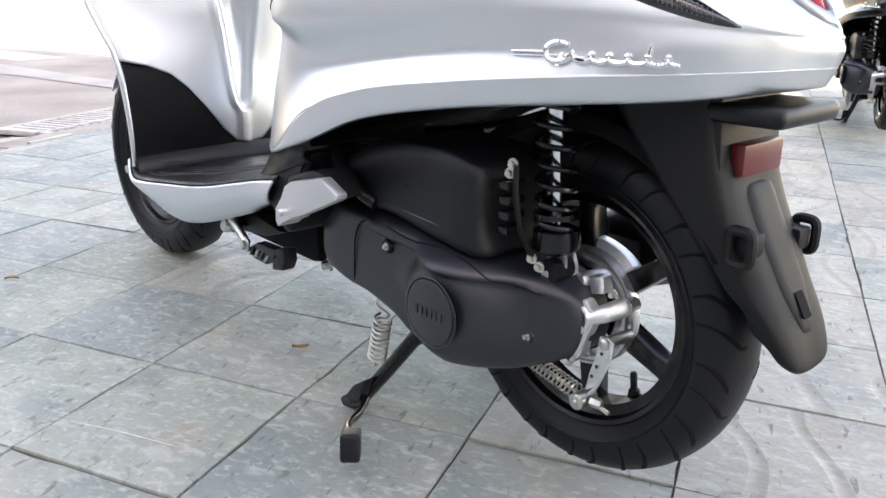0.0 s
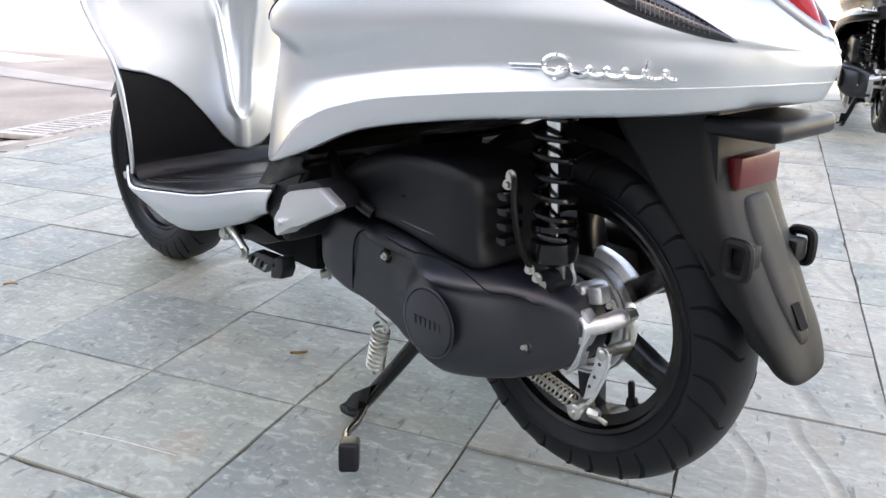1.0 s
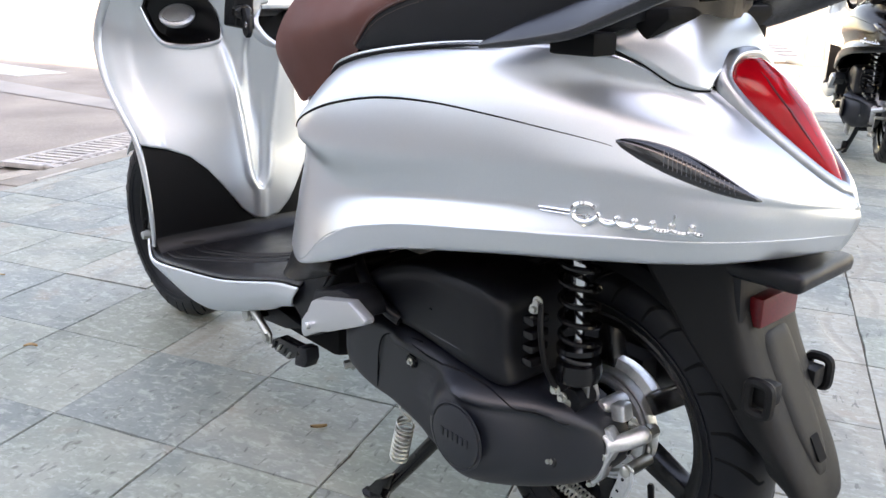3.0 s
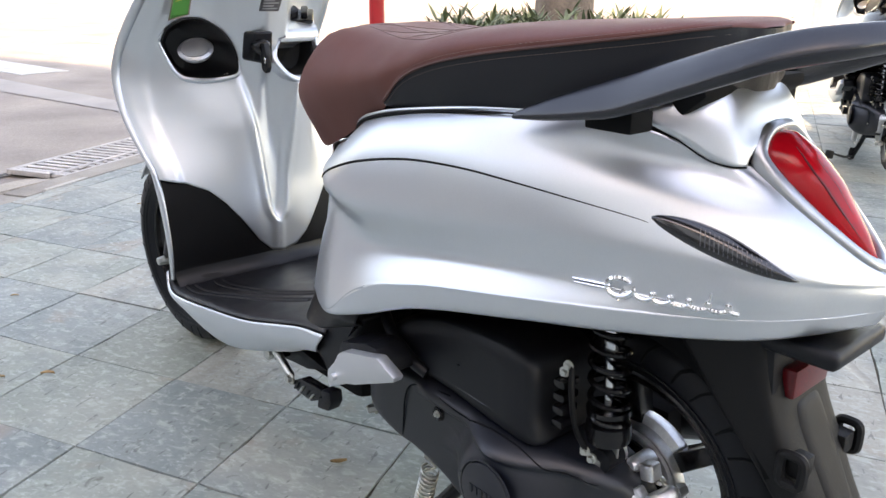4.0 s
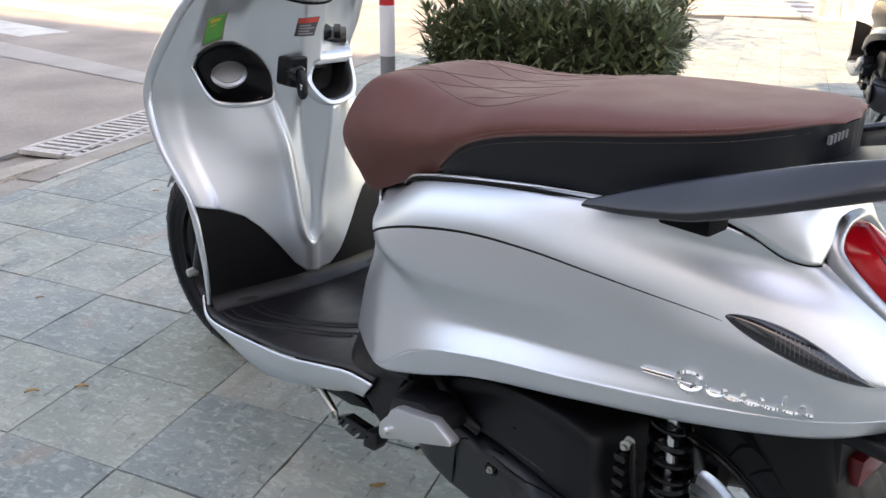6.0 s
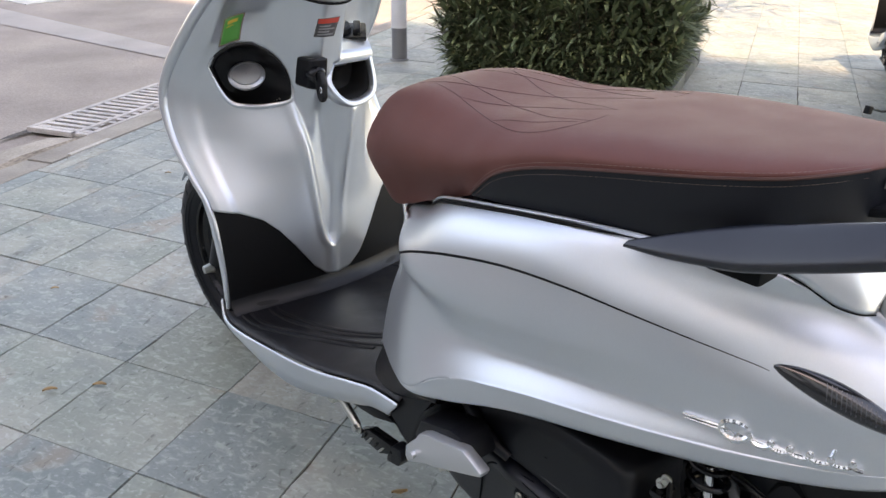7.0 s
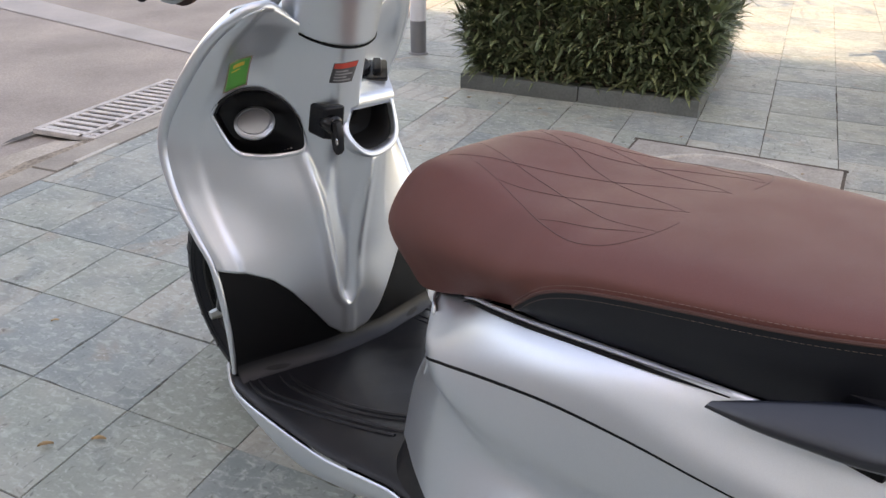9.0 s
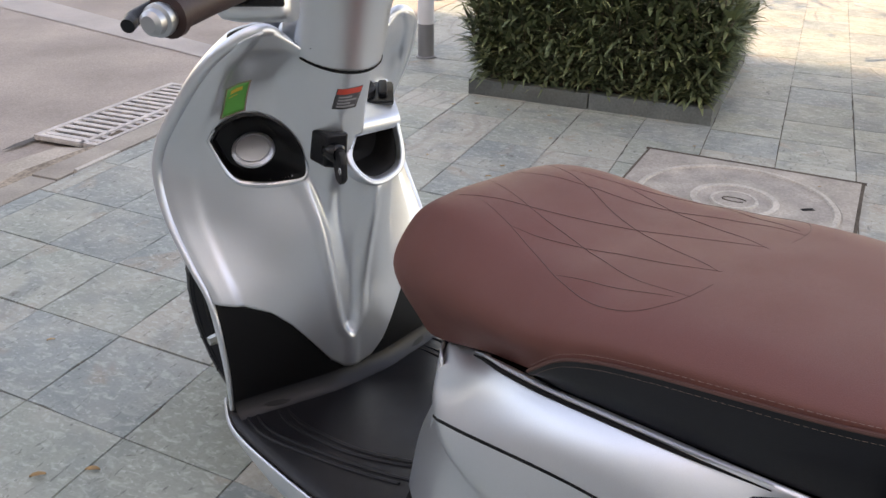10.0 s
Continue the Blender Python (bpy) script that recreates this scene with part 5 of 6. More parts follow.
    both("shield_rim", tube(rim, [0.004, 0.004, 0.007, 0.010, 0.010, 0.009, 0.002], 12), silver, sh)
    # outer front fairing
    rows = []
    for z in np.linspace(0.29, 0.885, 30):
        w = lerp(z, SH_Z, SH_W)
        xe = shield_x(w, z)
        nose = lerp(z, [0.28, 0.45, 0.65, 0.80, 0.93], [1.05, 1.13, 1.19, 1.15, 1.02])
        rows.append([(xe + 0.006 + (max(nose, xe + 0.05) - xe) * math.cos(a) ** 0.9 if abs(math.cos(a)) > 1e-6 else xe + 0.006, w * math.sin(a), z) for a in np.linspace(-math.pi / 2, math.pi / 2, 41)])
    part("front_fairing", sheet(rows), silver, sh, "silver front fairing", thick=0.003)
    # fuel lid in its dark recess
    lid = new("fuel_lid")
    lid.parent = sh
    tagged(lid, "round silver fuel lid in a black eye-shaped recess")
    ring = cat([(0, y, z) for y, z in eye + eye[:1]], 73)[:-1]
    mid = Vector((0, 0.112, 0.712))
    def dish(k, lift):
        pts = [mid.lerp(q, k) for q in ring]
        return [Vector((panel_x(q.y, q.z) - lift, q.y, q.z)) for q in pts]
    part("lid_recess", sheet([dish(k, h) for k, h in ((1.03, 0.000), (1.02, 0.006), (0.97, 0.0075), (0.92, 0.000), (0.84, -0.012), (0.70, -0.022), (0.4, -0.026), (0.02, -0.027))], True), recess_black, lid, "gloss black recess")
    lip = dish(1.03, 0.006)
    part("recess_lip", tube([*lip[40:], *lip[:6]], [0.001, 0.004, 0.005, 0.004, 0.001], 8), silver, lid)
    n = Vector((-0.46, 0.34, 0.82)).normalized()
    e1 = Vector((0.74, 1, 0)).normalized()
    e2 = e1.cross(n)
    e2 = -e2 if e2.z < 0 else e2
    c = Vector((panel_x(0.112, 0.712) - 0.006, 0.116, 0.713))
    disc = lathe([(-0.012, 0.0280), (-0.006, 0.0320), (-0.003, 0.0325), (-0.001, 0.0310), (0.0005, 0.0268), (-0.0020, 0.0258), (-0.0020, 0.0246), (0.0005, 0.0240), (0.0012, 0.0005)], (0, 0, 0), 56)
    m = Matrix((e1, n, e2)).transposed().to_4x4()
    part("lid_disc", moved(disc, Matrix.Translation(c) @ m), lid_grey, lid, "round grey metallic lid")
    # key block
    face = [Vector(q) for q in ((0.909, 0.013, 0.745), (0.917, 0.046, 0.744), (0.928, 0.047, 0.692), (0.9220, 0.012, 0.683))]
    bm = sheet([[q + Vector((0.045, 0, 0)) for q in face], face], True)
    bm.verts.ensure_lookup_table()
    bm.faces.new([min(bm.verts, key=lambda v, q=q: (v.co - q).length) for q in face])
    bmesh.ops.recalc_face_normals(bm, faces=bm.faces)
    key = part("key_block", bm, black, sh, "black ignition switch block", bevel=0.004)
    part("key_plate", tube([(0.930, 0.034, 0.718), (0.908, 0.035, 0.717), (0.904, 0.035, 0.717)], [0.0150, 0.0145, 0.011], 24), gloss_black, key)
    part("key", slab([(0.910, 0.724), (0.894, 0.726), (0.889, 0.706), (0.889, 0.682), (0.897, 0.672), (0.908, 0.678), (0.912, 0.700)], 0.031, 0.042, 0.003), black, key, "black plastic key head")
    part("key_ring", tube([(0.893 + 0.002 * math.cos(a), 0.0425, 0.696 + 0.005 * math.sin(a)) for a in np.linspace(0, 2 * math.pi, 17)], 0.0010, 6), chrome, key)
    # open pocket with a shelf over it
    pk = new("front_pocket")
    pk.parent = sh
    tagged(pk, "open silver front pocket with dark inside")
    brim = cat(pocket_line, 61)
    core = sum(brim, Vector()) / len(brim)
    rows = []
    for k in range(6):
        row = []
        for q in brim:
            if k == 0:
                p = q + (core - q) * 0.07 + Vector((0.010, 0, 0.002))
            elif k == 1:
                p = q + (core - q) * 0.04 + Vector((-0.001, 0, 0.002))
            elif k == 2:
                p = q + Vector((-0.002, 0, 0))
            else:
                p = q + (q - core).normalized() * (0.0036 * (k - 2)) + Vector(((-0.001, 0.004, 0.022)[k - 3], 0, 0))
            row.append(p)
        rows.append(row)
    part("pocket_bowl", loft(rows, 33, 61), silver, pk, "silver pocket moulding with rolled lip", thick=0.002, sharp=80)
    ring = brim + [brim[-1].lerp(brim[0], k / 12) for k in range(1, 12)]
    deep = lambda k, x: [Vector((x if x else q.x + 0.006, q.y + (core.y - q.y) * k, q.z + (core.z - q.z) * k)) for q in ring]
    part("pocket_inside", sheet([deep(0.05, 0), deep(0.10, 0.955), deep(0.16, 0.985), deep(0.4, 0.990), deep(0.98, 0.990)], True), pocket_black, pk, "dark inside of the pocket", thick=0.002)
    shelf = slab([(0.942, 0.721), (0.940, 0.733), (0.945, 0.744), (1.045, 0.784), (1.075, 0.775), (1.075, 0.700), (0.992, 0.700), (0.985, 0.716)], -0.106, 0.012, 0.005)
    for v in shelf.verts:
        v.co.y *= 1 + max(v.co.x - 0.945, 0) * 4.2
    part("pocket_shelf", shelf, silver, pk, "silver shelf over the pocket")
    tilt = Matrix.Translation((0.996, -0.092, 0.764)) @ Matrix.Rotation(radians(-35), 4, "Z") @ Matrix.Rotation(radians(-21), 4, "Y")
    seat_ob = part("socket_housing", moved(box(-0.026, 0.026, -0.032, 0.036, -0.004, 0.006, 0.004), tilt), gloss_black, pk, "black power socket housing")
    part("socket_cap", moved(join(tube([(-0.002, 0.014, 0.004), (-0.002, 0.014, 0.016), (-0.002, 0.014, 0.019)], [0.018, 0.018, 0.015], 20), box(-0.020, 0.022, 0.011, 0.017, 0.014, 0.023, 0.002)), tilt), black, seat_ob)
    part("socket_lever", moved(box(-0.016, 0.018, -0.022, -0.008, 0.004, 0.016, 0.004), tilt), black, seat_ob)
    # labels
    quad = [(0.151, 0.811), (0.114, 0.820), (0.121, 0.772), (0.157, 0.762)]
    lab = part("green_label", decal(quad, 0.0022), green_label, sh, "green printed energy label", thick=0.0006)
    part("label_bar", join(decal(inset(quad, 0.25, 0.75, 0.14, 0.26), 0.0028), decal(inset(quad, 0.2, 0.6, 0.34, 0.37), 0.0028)), yellow_ink, lab)
    part("label_edge", join(*[decal(inset(quad, *q), 0.0028) for q in ((0, 1, 0, 0.04), (0, 1, 0.96, 1), (0, 0.06, 0, 1), (0.94, 1, 0, 1))]), thread, lab)
    quad = [(0.028, 0.812), (-0.010, 0.813), (-0.002, 0.780), (0.031, 0.780)]
    lab = part("warning_label", decal(quad, 0.0022), dark_label, sh, "small dark warning label with a red head", thick=0.0006)
    part("label_bar", decal(inset(quad, 0.02, 0.98, 0.02, 0.28), 0.0028), red_ink, lab)
    part("label_bar", join(*[decal(inset(quad, 0.1, 0.62 + 0.25 * (i % 2), 0.38 + 0.15 * i, 0.46 + 0.15 * i), 0.0028) for i in range(4)]), grey_ink, lab)
    # steering column cover
    rows = []
    for z, xc, rx, ry in ((0.838, 0.968, 0.080, 0.069), (0.870, 0.960, 0.080, 0.071), (0.920, 0.943, 0.078, 0.072), (0.970, 0.918, 0.076, 0.078), (1.010, 0.880, 0.070, 0.100), (1.045, 0.872, 0.060, 0.105), (1.060, 0.872, 0.030, 0.060)):
        rows.append([(xc - rx * math.cos(a), ry * math.sin(a), z + 0.10 * (1 - math.cos(a)) * (0.5 if z < 0.85 else 0.0) * 0.55) for a in np.linspace(0, 2 * math.pi, 41)])
    col = part("column_cover", sheet([cat([r[j] for r in rows], 30) for j in range(41)]), silver, sh, "silver steering column cover", thick=0.003)
    part("cover_seam", tube([(0.968 - 0.0790 * math.cos(a), 0.0685 * math.sin(a), 0.838 + 0.0275 * (1 - math.cos(a))) for a in np.linspace(-1.9, 1.9, 30)], 0.0034, 6), dark_void, sh)
    part("cover_screw", bolt((0.918, 0.058, 0.876), (-0.7, 0.7, 0), 0.006), gloss_black, sh)


def build_bars(s):
    hb = new("handlebar")
    hb.parent = s
    tagged(hb, "handlebar with brown grips and silver switch housings")
    for sg in (1, -1):
        a, b = Vector((0.812, sg * 0.208, 0.983)), Vector((0.742, sg * 0.322, 0.974))
        d = (b - a).normalized()
        part("grip", tube([a, a + (b - a) * 0.1, a + (b - a) * 0.5, b - d * 0.012, b], [0.016, 0.0165, 0.0165, 0.0175, 0.018], 20), grip_brown, hb, "dark brown ribbed rubber grip")
        part("grip_flange", tube([b - d * 0.004, b + d * 0.004], 0.022, 20), grip_brown, hb)
        part("bar_end", tube([b + d * 0.004, b + d * 0.012, b + d * 0.020, b + d * 0.022, b + d * 0.030, b + d * 0.034], [0.013, 0.0165, 0.0165, 0.013, 0.0125, 0.008], 24), chrome_satin, hb, "brushed metal bar end")
        lv = [Vector((0.850, sg * 0.180, 1.005)), Vector((0.852, sg * 0.240, 0.988)), Vector((0.825, sg * 0.320, 0.964)), Vector((0.800, sg * 0.345, 0.957))]
        part("brake_lever", tube(lv, [0.007, 0.006, 0.005, 0.0085, 0.0075], 12, 30), black, hb)
        hold = Matrix.Translation((0.872, sg * 0.158, 0.977)) @ Matrix.Rotation(radians(-38 * sg), 4, "Z") @ Matrix.Rotation(radians(14), 4, "Y")
        case = part("switch_housing", moved(box(-0.048, 0.042, -0.046, 0.042, -0.048, 0.045, 0.014, 3), hold), silver, hb, "silver switch housing")
        part("switch_panel", moved(box(-0.0515, -0.046, -0.040, 0.036, -0.034, 0.036, 0.003), hold), gloss_black, case)
        part("switch_button", moved(box(-0.058, -0.050, -0.024, -0.004, -0.022, -0.008, 0.003), hold), black, case)
        part("switch_button", moved(box(-0.058, -0.050, 0.004, 0.024, -0.022, -0.008, 0.003), hold), black, case)
        part("switch_mark", moved(box(-0.0585, -0.0578, -0.020, -0.008, -0.016, -0.013), hold), grey_ink, case)
        part("bar_tube", tube([(0.925, 0, 1.02), (0.90, sg * 0.10, 1.01), a], 0.011, 14, 14), black, hb)
        part("housing_arm", tube([(0.930, sg * 0.05, 1.0), (0.905, sg * 0.11, 0.985), (0.880, sg * 0.15, 0.977)], [0.034, 0.032, 0.030], 18, 12), silver, hb)
    part("headlamp_shell", lathe([(-0.11, 0.001), (-0.10, 0.035), (-0.06, 0.058), (0, 0.066), (0.06, 0.058), (0.10, 0.035), (0.11, 0.001)], (0.90, 0, 1.02), 32), silver, hb, "silver headlamp shell")


def build_front(s):
    w = build_wheel(s, "front_wheel", (1.310, 0, 0.226), 0.226, 0.052, 0.150, "front wheel with black rim and tyre, turned a little")
    w.matrix_local = Matrix.Translation((1.320, 0.004, 0)) @ Matrix.Rotation(radians(3.5), 4, "Z") @ Matrix.Translation((-1.310, 0, 0))
    both("fork_leg", tube([(1.310, 0.080, 0.226), (1.220, 0.080, 0.42), (1.130, 0.070, 0.66)], 0.018, 14), black, s)
    both("axle_nut", tube([(1.315, 0.090, 0.214), (1.315, 0.112, 0.213)], [0.012, 0.009], 6), zinc, s)
    part("front_mudguard", lathe([(-0.060, 0.230), (-0.056, 0.238), (-0.035, 0.245), (0, 0.248), (0.035, 0.245), (0.056, 0.238), (0.060, 0.230)], (1.310, 0, 0.226), 48, 38, 104), silver, s, "silver front mudguard", thick=0.004)


def build_stands(s):
    st = new("centre_stand")
    st.parent = s
    tagged(st, "black tubular centre stand let down on the paving")
    for sg in (1, -1):
        part("stand_leg", tube([(0.265, sg * 0.095, 0.185), (0.330, sg * 0.112, 0.098), (0.388, sg * 0.130, 0.022), (0.405, sg * 0.136, 0.010)], [0.0115, 0.011, 0.011, 0.010], 12), gloss_black, st)
        part("stand_shoe", tube([(0.384, sg * 0.130, 0.014), (0.398, sg * 0.135, 0.0080), (0.418, sg * 0.139, 0.0080), (0.424, sg * 0.140, 0.012)], [0.007, 0.0075, 0.0075, 0.005], 10, flat=1.4), black, st)
    part("cross_tube", tube([(0.300, -0.105, 0.140), (0.300, 0.105, 0.140)], 0.011, 12), black, st)
    part("pedal_arm", tube([(0.375, 0.132, 0.030), (0.352, 0.165, 0.022), (0.318, 0.205, 0.036), (0.280, 0.232, 0.048), (0.262, 0.242, 0.050)], 0.0058, 10, 24), gloss_black, st)
    pad = box(-0.018, 0.018, -0.013, 0.013, -0.019, 0.019, 0.006, 3)
    part("pedal_pad", moved(pad, Matrix.Translation((0.254, 0.246, 0.048)) @ Matrix.Rotation(radians(-40), 4, "Z") @ Matrix.Rotation(radians(12), 4, "Y")), rubber, st, "black rubber pedal pad")
    part("stand_gusset", slab([(0.355, 0.070), (0.385, 0.050), (0.410, 0.020), (0.372, 0.028)], 0.118, 0.150, 0.003), gloss_black, st)
    part("return_spring", coil((0.318, 0.142, 0.176), (0.336, 0.142, 0.108), 0.0125, 0.0019, 9), zinc, s, "zinc-plated stand return spring")
    part("spring_hook", tube([(0.312, 0.142, 0.222), (0.322, 0.150, 0.200), (0.306, 0.142, 0.186), (0.318, 0.142, 0.176)], 0.0018, 6, 16), zinc, s)
    part("spring_hook", tube([(0.336, 0.142, 0.108), (0.345, 0.138, 0.096), (0.350, 0.132, 0.090)], 0.0018, 6, 10), zinc, s)
    sd = new("side_stand")
    sd.parent = s
    tagged(sd, "folded side stand with black foot")
    part("stand_pivot", tube([(0.694, 0.172, 0.232), (0.690, 0.186, 0.234), (0.689, 0.190, 0.2345)], [0.011, 0.011, 0.007], 14), zinc, sd, "bright pivot bolt")
    part("stand_arm", tube([(0.662, 0.186, 0.252), (0.640, 0.188, 0.241), (0.610, 0.190, 0.225)], [0.0075, 0.007, 0.0065], 12), zinc, sd, "bright plated arm")
    part("arm_pivot", bolt((0.687, 0.182, 0.239), (0.1, 1, 0), 0.009, 0.012), zinc, sd)
    part("pivot_plate", slab([(0.705, 0.252), (0.668, 0.256), (0.650, 0.240), (0.680, 0.222), (0.706, 0.232)], 0.150, 0.178, 0.004), gloss_black, sd)
    part("arm_bolt", bolt((0.608, 0.196, 0.223), (0.05, 1, 0.1), 0.0075, 0.008), zinc, sd)
    foot = part("foot", slab([(0.610, 0.216), (0.580, 0.232), (0.524, 0.235), (0.514, 0.222), (0.552, 0.203), (0.592, 0.204)], 0.172, 0.190, 0.003), gloss_black, sd, "black cast foot with pale tread marks")
    for i in range(4):
        x = 0.590 - 0.015 * i
        part("tread_bar", slab([(x, 0.222 - 0.001 * i), (x - 0.006, 0.224 - 0.001 * i), (x + 0.004, 0.209), (x + 0.010, 0.208)], 0.189, 0.193, 0.001), zinc if i % 2 else gloss_black, foot)
    part("foot_pad", slab([(0.536, 0.199), (0.506, 0.205), (0.497, 0.221), (0.499, 0.240), (0.522, 0.236), (0.532, 0.220)], 0.166, 0.190, 0.004), black, sd, "black rubber stop")
    part("stand_bracket", slab([(0.760, 0.242), (0.700, 0.250), (0.620, 0.262), (0.540, 0.252), (0.600, 0.232), (0.700, 0.222)], 0.10, 0.165, 0.006), black, s)
    part("under_bolt", bolt((0.446, 0.150, 0.222), (0.3, 1, -0.1), 0.007, 0.012), zinc, s)


def build_scooter():
    s = thing("motor_scooter", SCOOTER_AT, "silver motor scooter with brown seat on its centre stand", "motor scooter")
    build_tail(s)
    build_seat(s)
    build_grab_rail(s)
    build_mudguard(s)
    build_wheel(s, "rear_wheel", (0.070, 0, 0.242), 0.214, 0.046, 0.149, "rear wheel with black cast rim")
    part("valve_stem", tube([(0.012, -0.020, 0.118), (0.013, -0.020, 0.134), (0.014, -0.020, 0.136), (0.016, -0.020, 0.154), (0.0165, -0.020, 0.157)], [0.010, 0.008, 0.0045, 0.0045, 0.005, 0.003], 10), black, s, "black rubber valve stem")
    build_engine(s)
    build_brake(s, (0.068, 0, 0.2415))
    build_shock(s)
    build_floor(s)
    build_shield(s)
    build_bars(s)
    build_front(s)
    build_stands(s)
    return s


scooter = build_scooter()

# ---------------------------------------------------------------- things behind
def build_second_scooter():
    """The same kind of scooter farther off, black behind with a pale blue front."""
    ob = copy_thing(scooter, Matrix.Translation((1.865, 3.66, 0)) @ Matrix.Rotation(radians(72.0), 4, "Z"))
    ob.name = "motor_scooter"
    tagged(ob, "black and pale blue motor scooter parked on its stand", "motor scooter")
    for o in ob.children_recursive:
        if o.data is not None and o.data.materials and o.data.materials[0] in (silver, leather):
            o.material_slots[0].link = "OBJECT"
            dark = o.name.split(".")[0] in ("side_panel", "rear_panel", "seat_cover", "seat_pillar")
            o.material_slots[0].material = gloss_black if dark else pale_panel
    return ob


build_second_scooter()

PL_U = Vector((math.cos(radians(-21.0)), math.sin(radians(-21.0)), 0))
PL_V = Vector((-PL_U.y, PL_U.x, 0))
PL_AT = Vector((-0.29, 4.44, 0))
PL_W, PL_D = 1.16, 1.25


def build_planter():
    m = Matrix.Translation(PL_AT) @ Matrix.Rotation(radians(-21.0), 4, "Z")
    p = thing("planter_bed", m, "low square planting bed edged with dark slate kerbs", "planter")
    h, w = 0.075, 0.07
    part("soil", box(w, PL_W - w, w, PL_D - w, -0.02, h - 0.02), soil, p, "dry brown soil")
    for a, b in ((0.0, 0.60), (0.606, PL_W)):
        part("kerb_stone", box(a, b, 0, w, -0.02, h, 0.005), planter_stone, p)
        part("kerb_stone", box(a, b, PL_D - w, PL_D, -0.02, h, 0.005), planter_stone, p)
    for a, b in ((w + 0.003, 0.62), (0.626, PL_D - w - 0.003)):
        part("kerb_stone", box(0, w, a, b, -0.02, h, 0.005), planter_stone, p)
        part("kerb_stone", box(PL_W - w, PL_W, a, b, -0.02, h, 0.005), planter_stone, p)


build_planter()


def build_hedge():
    """Narrow pointed leaves in whorls on upright shoots, trimmed to a block."""
    rng = random.Random(5)
    verts, faces, tone = [], [], []
    stems_v, stems_f = [], []

    def leaf(base, way, length, width, droop):
        side = way.cross(Vector((0, 0, 1)))
        side = side.normalized() if side.length > 1e-3 else Vector((1, 0, 0))
        i = len(verts)
        up = side.cross(way).normalized()
        pts = []
        for u, w in ((0.0, 0.12), (0.35, 1.0), (0.7, 0.75), (1.0, 0.0)):
            c = base + way * length * u - Vector((0, 0, 1)) * droop * length * u * u
            pts.append((c - side * width * w + up * width * 0.35 * w, c, c + side * width * w + up * width * 0.35 * w))
        for a in pts:
            verts.extend([a[0][:], a[1][:], a[2][:]])
        for k in range(3):
            j = i + 3 * k
            faces.append((j, j + 1, j + 4, j + 3))
            faces.append((j + 1, j + 2, j + 5, j + 4))
        tone.append(rng.random())

    m = Matrix.Translation(PL_AT) @ Matrix.Rotation(radians(-21.0), 4, "Z")
    for n in range(560):
        a, b = rng.uniform(-0.04, PL_W + 0.04), rng.uniform(0.0, PL_D + 0.02)
        if rng.random() < 0.3:
            b = rng.uniform(0.0, 0.12)
        edge = min(a, PL_W - a, b, PL_D - b)
        if edge > 0.38 and rng.random() < 0.55:
            continue
        top = rng.uniform(0.44, 0.60) + (0.05 if rng.random() < 0.15 else 0)
        if edge < 0.05:
            top *= rng.uniform(0.55, 1.0)
        lean = Vector((rng.uniform(-0.10, 0.10), rng.uniform(-0.10, 0.10), 1))
        root = Vector((min(max(a, 0.09), PL_W - 0.09), min(max(b, 0.09), PL_D - 0.09), 0.06))
        tip = Vector((a, b, top))
        z = rng.uniform(0.08, 0.13)
        while z < top + 0.01:
            f = (z - 0.06) / (top - 0.06)
            c = root.lerp(tip, min(f, 1.0))
            for k in range(rng.choice((4, 5, 6))):
                ang = rng.uniform(0, 2 * math.pi)
                rise = rng.uniform(-0.10, 0.95) + (0.6 if f > 0.85 else 0)
                way = Vector((math.cos(ang), math.sin(ang), rise)).normalized()
                leaf(m @ c, (m.to_3x3() @ way), rng.uniform(0.080, 0.150), rng.uniform(0.0070, 0.0112), rng.uniform(-0.05, 0.45))
            z += rng.uniform(0.035, 0.060)
        i = len(stems_v)
        for q, r in ((root, 0.004), (tip, 0.0015)):
            for k in range(4):
                stems_v.append((m @ (q + Vector((r * math.cos(k * 1.571), r * math.sin(k * 1.571), 0))))[:])
        for k in range(4):
            stems_f.append((i + k, i + (k + 1) % 4, i + 4 + (k + 1) % 4, i + 4 + k))
    me = bpy.data.meshes.new("hedge")
    me.from_pydata(verts, [], faces)
    me.materials.append(leaf_mat)
    me.materials.append(leaf_young)
    idx = [1 if tone[k // 6] > 0.60 else 0 for k in range(len(faces))]
    me.polygons.foreach_set("material_index", idx)
    me.polygons.foreach_set("use_smooth", [True] * len(faces))
    ob = tagged(new("hedge"), "dense clipped hedge of narrow pointed green leaves", "hedge", kind="stuff")
    leaves = new("leaves", me)
    leaves.parent = ob
    me = bpy.data.meshes.new("stems")
    me.from_pydata(stems_v, [], stems_f)
    me.materials.append(bark)
    st = new("stems", me)
    st.parent = ob
    # a tree's trunk rising out of the bed
    at = Vector((0.52, 5.02, 0))
    rows = []
    for z, r in ((0.0, 0.205), (0.15, 0.185), (0.5, 0.170), (1.0, 0.160), (1.8, 0.150), (3.0, 0.135)):
        rows.append([(at.x + r * (1 + 0.07 * math.sin(3 * a + z * 2) + 0.04 * math.sin(7 * a - z)) * math.cos(a) + 0.02 * z, at.y + r * (1 + 0.07 * math.sin(3 * a + z * 2)) * math.sin(a), z + 0.05) for a in np.linspace(0, 2 * math.pi, 29)])
    tree = thing("tree", Matrix.Identity(4), "street tree with thick brown trunk in the hedge", "tree")
    part("trunk", sheet([cat([r[j] for r in rows], 24) for j in range(29)]), bark, tree)
    crown_v, crown_f = [], []
